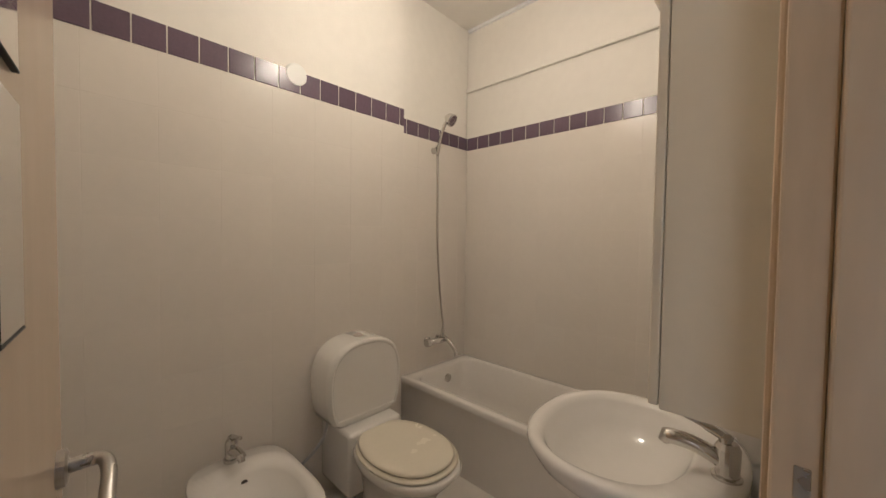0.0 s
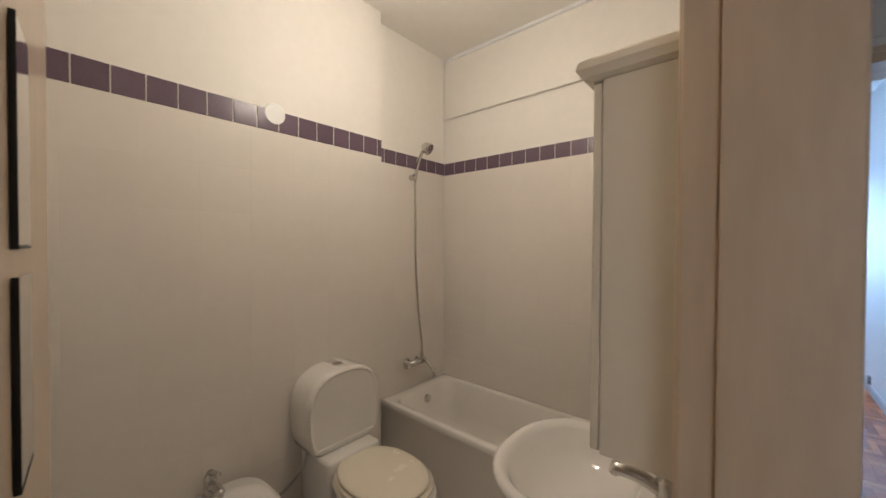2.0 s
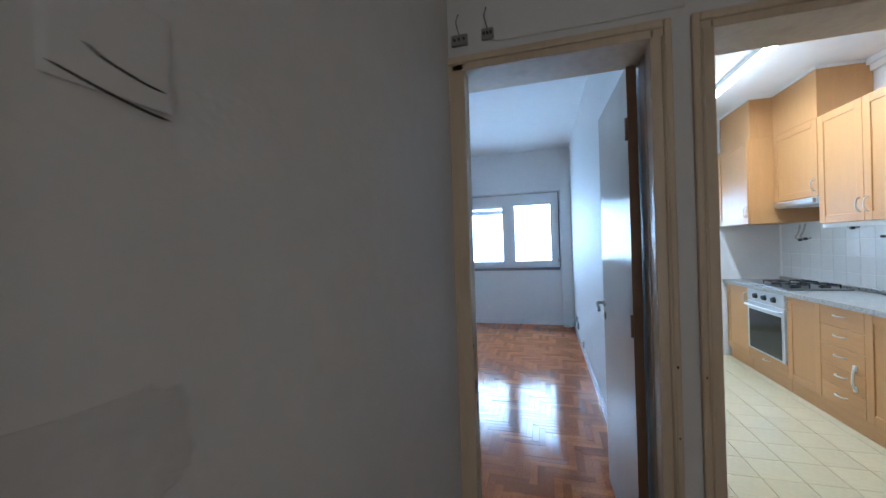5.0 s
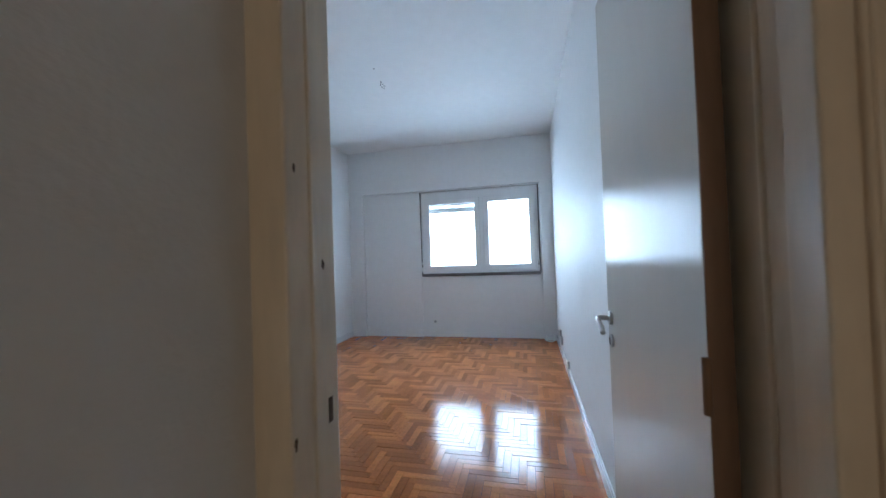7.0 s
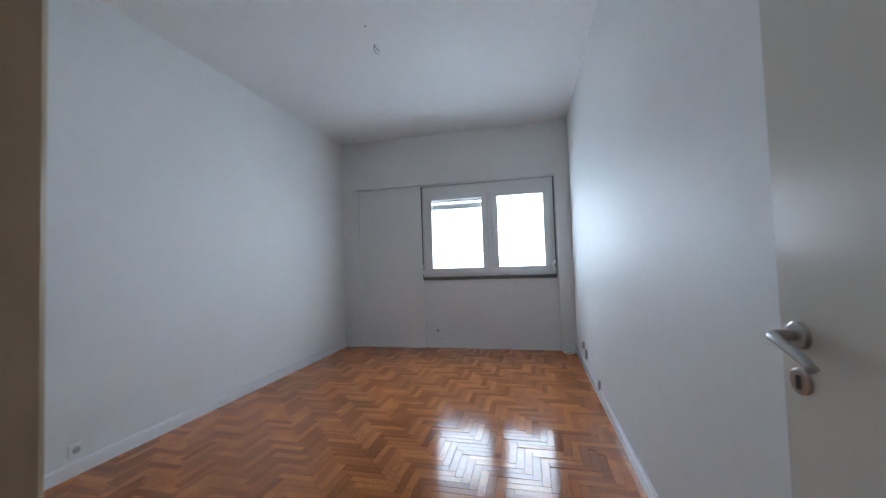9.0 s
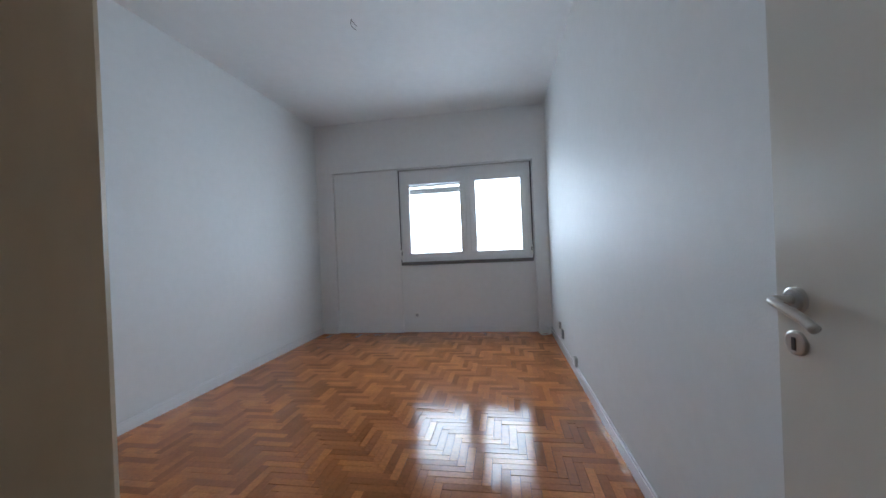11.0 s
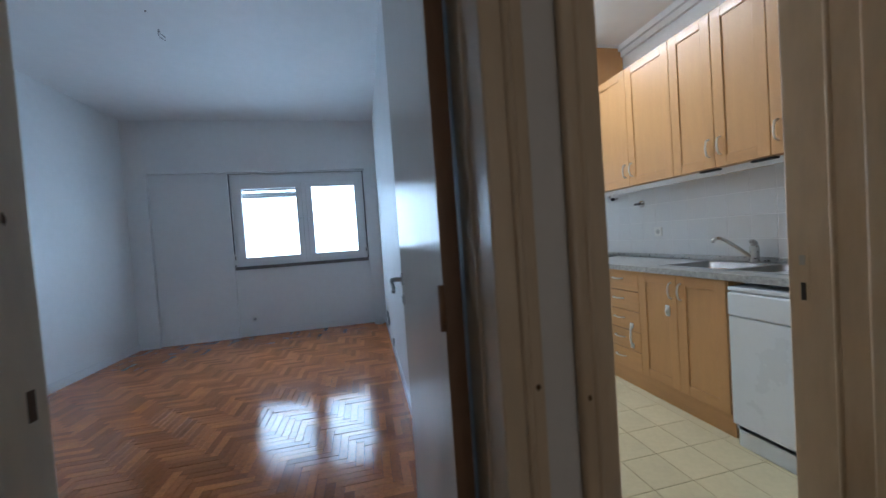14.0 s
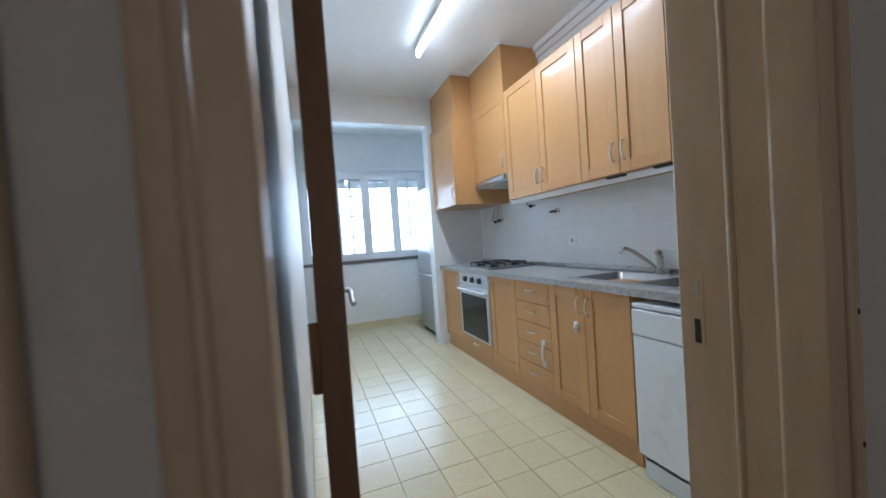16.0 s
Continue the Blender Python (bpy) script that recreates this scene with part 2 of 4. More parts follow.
# ---- large structure ----
CZ = 2.98  # ceilings
BZ = 2.86  # bathroom ceiling
KC = 2.80  # kitchen ceiling
HX, RX = 2.13, 2.33  # the wall with the bedroom and kitchen doors
HY, BY, BB = -0.05, 0.111, 0.146  # the wall with the bathroom door
WX = 7.10  # inner face of the street wall
YR, YK = -0.84, -0.96  # the wall between bedroom and kitchen
YL = 2.36  # bedroom's far side wall
DOOR = 2.11
KB = -3.0  # tiled back wall of the kitchen

structure("floor", boxes((-1.4, 2.30, -2.4, 0.06, -0.12, 0.0)), JOINT, "dark wooden hallway floor", "floor")
structure("floor_bedroom", boxes((2.30, 7.3, -0.9, 2.6, -0.12, -0.004)), JOINT, "dark bed under the herringbone parquet", "floor")
structure("floor_kitchen", boxes((2.30, 7.3, -3.2, -0.9, -0.12, -0.006)), TILE_JOINT, "brown-grouted kitchen floor bed", "floor")
structure("floor_bathroom", boxes((-0.2, 2.4, 0.06, 2.0, -0.12, 0.0)), GROUT, "pale bathroom floor", "floor")
structure("ceiling", boxes((-1.4, 2.2, -2.4, 0.04, CZ, CZ + 0.15)), CEIL, "white hallway ceiling", "ceiling")
structure("ceiling_bedroom", boxes((2.2, 7.3, -0.9, 2.6, CZ, CZ + 0.15)), CEIL, "white bedroom ceiling", "ceiling")
structure("ceiling_kitchen", boxes((RX, WX, KB, YK, KC, CZ + 0.15)), CEIL, "white kitchen ceiling", "ceiling")
structure("ceiling_bathroom", boxes((-0.2, 2.4, 0.04, 2.0, BZ, BZ + 0.27)), BATH_PLASTER, "warm white bathroom ceiling", "ceiling")

B0, B1 = -0.01, 0.74  # bathroom doorway
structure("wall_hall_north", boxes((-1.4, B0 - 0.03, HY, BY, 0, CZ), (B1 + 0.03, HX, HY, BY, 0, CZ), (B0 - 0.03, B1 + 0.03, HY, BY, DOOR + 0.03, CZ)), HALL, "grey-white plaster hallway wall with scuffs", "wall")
R0, R1 = -0.80, -0.065  # bedroom doorway
K0, K1 = -1.685, -0.97  # kitchen doorway
J = 0.03
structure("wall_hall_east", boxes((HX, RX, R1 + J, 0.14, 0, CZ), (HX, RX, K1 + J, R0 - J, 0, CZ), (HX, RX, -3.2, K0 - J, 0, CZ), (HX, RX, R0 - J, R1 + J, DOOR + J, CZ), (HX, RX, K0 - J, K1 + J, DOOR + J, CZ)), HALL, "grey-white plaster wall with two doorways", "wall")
# unseen end wall; its opening is added to let the hallway fill in
structure("wall_hall_west", boxes((-1.55, -1.4, -2.55, -1.7, 0, CZ), (-1.55, -1.4, -0.5, 0.2, 0, CZ), (-1.55, -1.4, -1.7, -0.5, 2.3, CZ)), HALL, "plain grey-white hallway end wall, unseen, with an opening added for the fill light", "wall")
# unseen blocker, added so that no sun or sky comes through that opening
structure("wall_living_room", boxes((-1.72, -1.60, -2.6, 0.25, 0, CZ)), WALL, "unseen white blocker wall, added to keep sun and sky out of the end opening", "wall")
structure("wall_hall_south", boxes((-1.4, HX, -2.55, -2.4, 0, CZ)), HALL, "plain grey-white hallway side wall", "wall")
structure("wall_bedroom_west", boxes((2.23, RX, 0.14, YL + 0.15, 0, CZ)), WALL, "plain white bedroom wall beside the door", "wall")
structure("wall_bedroom_north", boxes((RX, 7.3, YL, YL + 0.15, 0, CZ)), WALL, "smooth white painted bedroom wall", "wall")
structure("wall_partition", boxes((RX, WX, YK, YR, 0, CZ)), WALL, "white wall between bedroom and kitchen", "wall")
WY0, WY1, WZ0, WZ1 = -0.635, 1.16, 0.985, 2.265
structure("wall_street", boxes((WX, 7.32, YR - 0.06, WY0, 0, CZ), (WX, 7.32, WY1, YL + 0.15, 0, CZ), (WX, 7.32, WY0, WY1, 0, WZ0), (WX, 7.32, WY0, WY1, WZ1, CZ)), WALL, "white street-side wall with a wide window opening", "wall")
structure("pier_right", boxes((WX - 0.10, WX, YR, WY0 - 0.03, 0, WZ1 + 0.02)), WALL, "narrow white corner pier", "wall")
structure("pier_corner", boxes((WX - 0.09, WX, YL - 0.24, YL, 0, WZ1 + 0.02)), WALL, "white corner column", "wall")
structure("wall_panel", boxes((WX - 0.035, WX, WY1 + 0.015, YL - 0.24, 0, WZ1 + 0.02)), WALL, "white wall panel beside the window", "wall")
structure("beam", boxes((WX - 0.10, WX, YR, YL, WZ1 + 0.02, CZ)), WALL, "white beam above the window", "beam")
# kitchen
structure("wall_kitchen_back", boxes((RX, 7.3, KB - 0.15, KB, 0, CZ)), TRIM, "white kitchen wall", "wall")
KW0, KW1, KWZ0, KWZ1 = -2.77, -0.975, 0.985, 2.27
structure("wall_kitchen_street", boxes((WX, 7.32, KB - 0.15, KW0, 0, CZ), (WX, 7.32, KW1, YR - 0.06, 0, CZ), (WX, 7.32, KW0, KW1, 0, KWZ0), (WX, 7.32, KW0, KW1, KWZ1, CZ)), WALL, "white wall under the barred kitchen window", "wall")
structure("pier_kitchen", boxes((5.70, 5.84, KB, -2.37, 0, 2.49)), TRIM, "white pier at the end of the worktop", "wall")
structure("beam_kitchen", boxes((5.70, 5.84, KB, YK, 2.49, KC)), WALL, "white lintel across the kitchen", "beam")
# bathroom
structure("wall_bathroom_west", boxes((-0.25, -0.06, BY, 2.0, 0, BZ)), BATH_PLASTER, "plain bathroom wall behind the door", "wall")
wall_tiled = structure("wall_bathroom_north", boxes((-0.06, 1.50, 1.79, 2.0, 0, BZ)), BATH_PLASTER, "cream tiled bathroom wall with a plum border", "wall")
wall_alcove = structure("wall_alcove", boxes((1.50, 2.2, 1.88, 2.0, 0, BZ)), BATH_PLASTER, "cream tiled wall at the head of the bathtub", "wall")
wall_tub = structure("wall_bathroom_east", boxes((2.21, 2.4, BY, 2.0, 0, BZ)), BATH_PLASTER, "cream tiled wall along the bathtub", "wall")
structure("wall_bathroom_south", boxes((B1 + 0.03, 2.21, BY, BY + 0.006, 0, BZ)), BATH_PLASTER, "cream wall behind the washbasin", "wall")
structure("wall_ledge", soft_box(2.185, 2.21, BY, 1.88, 2.395, 2.42, 0.006), BATH_PLASTER, "thin plaster ledge above the tiles", "trim")


def moulding(name, rows, label):
    bm = bmesh.new()
    for r in rows:
        bx(bm, *r)
    return structure(name, bm, TRIM, label, "trim")


moulding("trim_bathroom", ((2.19, 2.21, BY, 1.87, BZ - 0.02, BZ),), "small painted ceiling moulding")
moulding("trim_kitchen", ((RX, 5.70, KB, KB + 0.05, KC - 0.05, KC), (RX, 5.70, KB, KB + 0.025, KC - 0.10, KC - 0.05)), "stepped white ceiling moulding")


def baseboard(name, x0, x1, y0, y1, mat=None, label="white painted wooden baseboard"):
    mat = mat or GLOSS
    bm = boxes((x0, x1, y0, y1, 0, 0.07))
    along_x = x1 - x0 > y1 - y0
    bx(bm, x0 + (0 if along_x else 0.004), x1 - (0 if along_x else 0.004), y0 + (0.004 if along_x else 0), y1 - (0.004 if along_x else 0), 0.07, 0.085)
    return structure(name, bm, mat, label, "baseboard")


baseboard("baseboard_north", RX, WX - 0.09, YL - 0.016, YL)
baseboard("baseboard_corner", WX - 0.106, WX - 0.09, YL - 0.24, YL - 0.016)
baseboard("baseboard_panel", WX - 0.051, WX - 0.035, WY1 + 0.015, YL - 0.24)
baseboard("baseboard_window", WX - 0.016, WX, WY0 - 0.03, WY1 + 0.015)
baseboard("baseboard_pier", WX - 0.116, WX - 0.10, YR + 0.016, WY0 - 0.03)
baseboard("baseboard_south", RX + 0.03, WX - 0.10, YR, YR + 0.016)
baseboard("baseboard_kitchen", WX - 0.012, WX, KB, YK, FLOOR_TILE, "yellow-cream tile skirting")
baseboard("baseboard_hall", B1 + 0.10, HX, HY - 0.014, HY)


def door_frame_x(name, y0, y1, label, stop_south, stop_north):
    """A frame in the east wall of the hall: lining with a rebate, and mouldings on the hall side."""
    g = thing(name, (HX, (y0 + y1) / 2, 0), label, "door frame", kind="structure")
    h = (y1 - y0) / 2
    for side, nm in ((1, "jamb"), (-1, "jamb")):
        a, b = sorted((side * h, side * (h + J)))
        bm = boxes((0.05, RX - HX + 0.012, a, b, 0, DOOR + J))
        stop = stop_north if side > 0 else stop_south
        a2, b2 = sorted((side * (h - stop), side * (h + J)))
        bx(bm, -0.012, 0.05, a2, b2, 0, DOOR + J)
        bmesh.ops.bevel(bm, geom=bm.edges[:], offset=0.004, segments=2, profile=0.5, affect="EDGES")
        part(nm, bm, JAMB, g)
        a, b = sorted((side * (h + J), side * (h + J + 0.025)))
        part("casing", soft_box(-0.018, 0.0, a, b, 0, DOOR + J + 0.03, 0.007, 3), JAMB, g)
        for bead_x, bead_y, r in ((-0.013, side * (h + J - 0.003), 0.006), (0.052, side * (h + 0.001 - (stop if stop > 0.03 else 0)), 0.005), (0.115, side * (h + 0.002), 0.007)):
            part("bead", tube([(bead_x, bead_y, 0.0), (bead_x, bead_y, DOOR - 0.001)], r, 12), JAMB, g, smooth=True)
    part("head", soft_box(-0.012, RX - HX + 0.012, -h, h, DOOR, DOOR + J, 0.003), JAMB, g)
    part("head_casing", soft_box(-0.018, 0.0, -h - J, h + J, DOOR + J, DOOR + J + 0.03, 0.007, 3), JAMB, g)
    return g


frame_room = door_frame_x("door_frame_1", R0, R1, "cream painted door frame, chipped and worn", 0.014, 0.05)
frame_kit = door_frame_x("door_frame_2", K0, K1, "cream painted kitchen door frame, worn edges", 0.014, 0.012)
HB = thing("door_frame_3", ((B0 + B1) / 2, HY, 0), "cream painted bathroom door frame", "door frame", kind="structure")
hw = (B1 - B0) / 2
for s in (1, -1):
    a, b = sorted((s * hw, s * (hw + J)))
    a2, b2 = sorted((s * (hw - 0.014), s * (hw + J)))
    bm = boxes((a, b, 0.125, BY - HY + 0.014, 0, DOOR + J), (a2, b2, -0.014, 0.125, 0, DOOR + J))
    bmesh.ops.bevel(bm, geom=bm.edges[:], offset=0.004, segments=2, profile=0.5, affect="EDGES")
    part("jamb", bm, JAMB, HB)
    a, b = sorted((s * (hw + J), s * (hw + J + 0.022)))
    if s > 0:
        part("casing", soft_box(a, b, -0.022, 0.0, 0, DOOR + J + 0.05, 0.007, 3), JAMB, HB)
        part("casing", soft_box(a, b, BY - HY + 0.006, BY - HY + 0.022, 0, DOOR + J + 0.05, 0.005, 2), JAMB, HB)
    else:
        part("casing", soft_box(a, b, -0.022, 0.0, 0, DOOR + J + 0.05, 0.007, 3), JAMB, HB)
part("head", soft_box(-hw, hw, -0.014, BY - HY + 0.014, DOOR, DOOR + J, 0.003), JAMB, HB)
part("head_casing", soft_box(-hw - J, hw + J, -0.022, 0, DOOR + J, DOOR + J + 0.05, 0.007, 3), JAMB, HB)
part("strike_plate", soft_box(hw - 0.003, hw + 0.002, 0.135, 0.151, 0.985, 1.025, 0.001, 1), SATIN, HB, "small dark brass strike plate")
kl = part("strike_plate", boxes((0.165, 0.19, -(K1 - K0) / 2 - 0.002, -(K1 - K0) / 2 + 0.0015, 0.96, 1.10)), JAMB, frame_kit, "painted-over strike plate")
part("slot", boxes((0.172, 0.182, -(K1 - K0) / 2, -(K1 - K0) / 2 + 0.003, 0.965, 1.01)), WIRE, kl)
part("slot", boxes((0.172, 0.184, -(K1 - K0) / 2, -(K1 - K0) / 2 + 0.003, 1.055, 1.08)), SATIN, kl)
part("strike_plate", boxes((0.172, 0.186, (R1 - R0) / 2 - 0.0015, (R1 - R0) / 2 + 0.002, 0.94, 0.99)), CHIP, frame_room, "dark worn strike plate")


def lever(parent, x, y, z, side, mat=SATIN, reach=0.092, plate=True):
    """A lever handle on a round rose at a leaf's face; the lever runs back along the leaf."""
    rose = part("rose", tube([(x, y, z), (x, y + side * 0.008, z), (x, y + side * 0.010, z)], [0.022, 0.022, 0.018], 24), mat, parent, smooth=False)
    pts = curve_pts([(x, y + side * 0.006, z), (x, y + side * 0.038, z), (x - 0.03, y + side * 0.047, z - 0.004), (x - 0.07, y + side * 0.046, z - 0.019), (x - reach, y + side * 0.048, z - 0.029)], 6)
    part("lever", tube(pts, [0.0085] * 6 + [0.008] * (len(pts) - 6), 12), mat, rose, "curved satin metal lever", True)
    if plate:
        esc = part("escutcheon", tube([(x + 0.002, y, z - 0.074), (x + 0.002, y + side * 0.006, z - 0.074), (x + 0.002, y + side * 0.007, z - 0.074)], [0.021, 0.021, 0.018], 24), mat, parent)
        part("keyhole", boxes((x - 0.002, x + 0.006, *sorted((y + side * 0.0065, y + side * 0.0085)), z - 0.086, z - 0.064)), WIRE, esc)


def hinge(parent, x, y, z):
    part("hinge", tube([(x, y, z - 0.045), (x, y, z + 0.045)], 0.007, 10), EDGE, parent, "small brown painted hinge", True)


def door_leaf(name, place, turn, w, label, handles, hh=1.05, skin=LEAF, edge=None):
    """An open leaf from its hinge line, along local x, its thickness towards -y."""
    g = thing(name, place, label, "door", turn=turn, kind="structure")
    leaf = part("leaf", soft_box(0.0, w, -0.038, 0.0, 0.012, DOOR - 0.006, 0.003), skin, g)
    for side in handles:
        lever(g, w - 0.047, 0.0 if side > 0 else -0.038, hh, side)
    for z in (0.25, 1.05, 1.85):
        hinge(g, -0.004, 0.004, z)
    if edge:
        part("hinge_edge", boxes((-0.0025, 0.001, -0.0375, -0.0005, 0.013, DOOR - 0.007)), edge, g, "bare brown edge of the leaf")
    part("lock_plate", boxes((w - 0.001, w + 0.0012, -0.030, -0.008, 0.93, 1.12)), SATIN, g)
    return g


door_leaf("door_1", (2.30, R0 + 0.056, 0), 1.5, 0.653, "white lacquered bedroom door standing open", (1,), edge=EDGE)
door_leaf("door_2", (2.345, K1 - 0.044, 0), -2.2, 0.67, "cream kitchen door standing open", (-1,), 1.06, JAMB, EDGE)
bath_door = door_leaf("door_3", (0.003, 0.15, 0), 85.2, 0.655, "glossy tan bathroom door standing open", (-1,), 1.02, BATH_LEAF)
UB = 0.335  # near edge of the glass strips on the bathroom door
for z0, z1 in ((1.235, 1.408), (1.434, 1.62)):
    glass = part("glass_strip", soft_box(UB, UB + 0.075, -0.0425, -0.0395, z0, z1, 0.001, 1), MIRROR, bath_door, "narrow mirror strip with a dark edge")
    part("edge_strip", soft_box(UB - 0.002, UB - 0.0003, -0.0430, -0.0385, z0 - 0.001, z1 + 0.001, 0.0005, 1), RUBBER, glass, "black mirror edge")
    part("edge_strip", soft_box(UB, UB + 0.075, -0.0430, -0.0385, z0 - 0.0025, z0 - 0.0003, 0.0005, 1), RUBBER, glass, "black mirror edge")
    part("backing", boxes((UB + 0.004, UB + 0.071, -0.0397, -0.0378, z0 + 0.004, z1 - 0.004)), LEAF, glass)


# ---- outside ----
BACK = glowing("bright_haze", (0.90, 0.96, 1.0), 3.0)
structure("backdrop", boxes((24.0, 24.1, -22, 22, -12, 20)), BACK, "bright hazy sky beyond the street", "backdrop")
structure("ground", boxes((7.4, 23.9, -22, 22, -8.2, -8.0)), ASPHALT, "grey street far below the windows", "ground")


# ---- bathroom ----
def bathtub():
    g = thing("bathtub", (1.565, 0.24, 0), "white enamel bathtub with a plain tiled front", "bathtub")
    w, l, h = 0.635, 1.63, 0.42
    def rr(x0, x1, y0, y1, z, r, n=6):
        out = []
        for cx, cy, a0 in ((x1 - r, y1 - r, 0), (x0 + r, y1 - r, 90), (x0 + r, y0 + r, 180), (x1 - r, y0 + r, 270)):
            for k in range(n + 1):
                a = radians(a0 + 90 * k / n)
                out.append(Vector((cx + r * math.cos(a), cy + r * math.sin(a), z)))
        return out
    rings = [rr(0, w, 0, l, h - 0.035, 0.01), rr(0, w, 0, l, h - 0.006, 0.01), rr(0.006, w - 0.006, 0.006, l - 0.006, h, 0.012), rr(0.045, w - 0.04, 0.05, l - 0.07, h, 0.09),
             rr(0.055, w - 0.05, 0.06, l - 0.08, h - 0.012, 0.09), rr(0.075, w - 0.07, 0.12, l - 0.10, 0.20, 0.11), rr(0.11, w - 0.10, 0.20, l - 0.14, 0.09, 0.12), rr(0.17, w - 0.16, 0.3, l - 0.22, 0.075, 0.08)]
    part("basin", loft(rings, False, True), ENAMEL, g, smooth=True)
    part("front_panel", boxes((0.012, 0.03, 0, l, 0, h - 0.035)), BATH_TILE, g, "cream tiled front")
    part("overflow", tube([(0.355, l - 0.08, 0.335), (0.355, l - 0.098, 0.333), (0.355, l - 0.102, 0.333)], [0.028, 0.028, 0.02], 20), CHROME, g, "round chrome overflow")


bathtub()


def shower():
    y = 1.876
    m = thing("bath_mixer", (1.805, y, 0.60), "chrome wall-mounted bath mixer tap", "tap")
    part("body", tube([(-0.03, -0.055, 0), (0.13, -0.055, 0)], 0.021, 14), CHROME, m, smooth=True)
    for x in (-0.005, 0.105):
        part("wall_rose", tube([(x, 0, 0), (x, -0.012, 0), (x, -0.016, 0), (x, -0.055, 0)], [0.03, 0.03, 0.014, 0.014], 18), CHROME, m)
    part("knob", tube([(-0.03, -0.055, 0), (-0.055, -0.055, 0)], [0.026, 0.024], 16), CHROME, m)
    part("spout", tube(curve_pts([(0.115, -0.05, 0.01), (0.12, -0.10, -0.01), (0.125, -0.15, -0.06), (0.127, -0.16, -0.10)], 5), 0.014, 12), CHROME, m, smooth=True)
    part("diverter", tube([(0.10, -0.055, 0), (0.10, -0.055, 0.05), (0.10, -0.055, 0.075)], [0.016, 0.016, 0.009], 12), CHROME, m)
    h = thing("hand_shower", (1.84, y, 1.90), "chrome hand shower hanging in a wall bracket with a metal hose", "shower")
    part("bracket", tube([(0, 0, 0), (0, -0.02, 0), (0, -0.045, 0.005)], [0.024, 0.02, 0.02], 14), CHROME, h)
    part("handle", tube(curve_pts([(0.0, -0.045, -0.03), (0.005, -0.06, 0.06), (0.012, -0.09, 0.15), (0.02, -0.115, 0.19)], 5), 0.011, 12), CHROME, h, smooth=True)
    part("shower_head", tube([(0.02, -0.10, 0.215), (0.022, -0.125, 0.20), (0.026, -0.155, 0.180), (0.027, -0.158, 0.178)], [0.014, 0.036, 0.042, 0.036], 20), CHROME, h, "round chrome spray head")
    hose = curve_pts([(0, -0.045, -0.03), (0.0, -0.05, -0.25), (0.005, -0.05, -0.6), (0.03, -0.055, -0.95), (0.06, -0.06, -1.18), (0.065, -0.055, -1.24)], 10)
    part("hose", tube(hose, 0.0075, 8), CHROME, h, "ribbed metal hose", True)


shower()


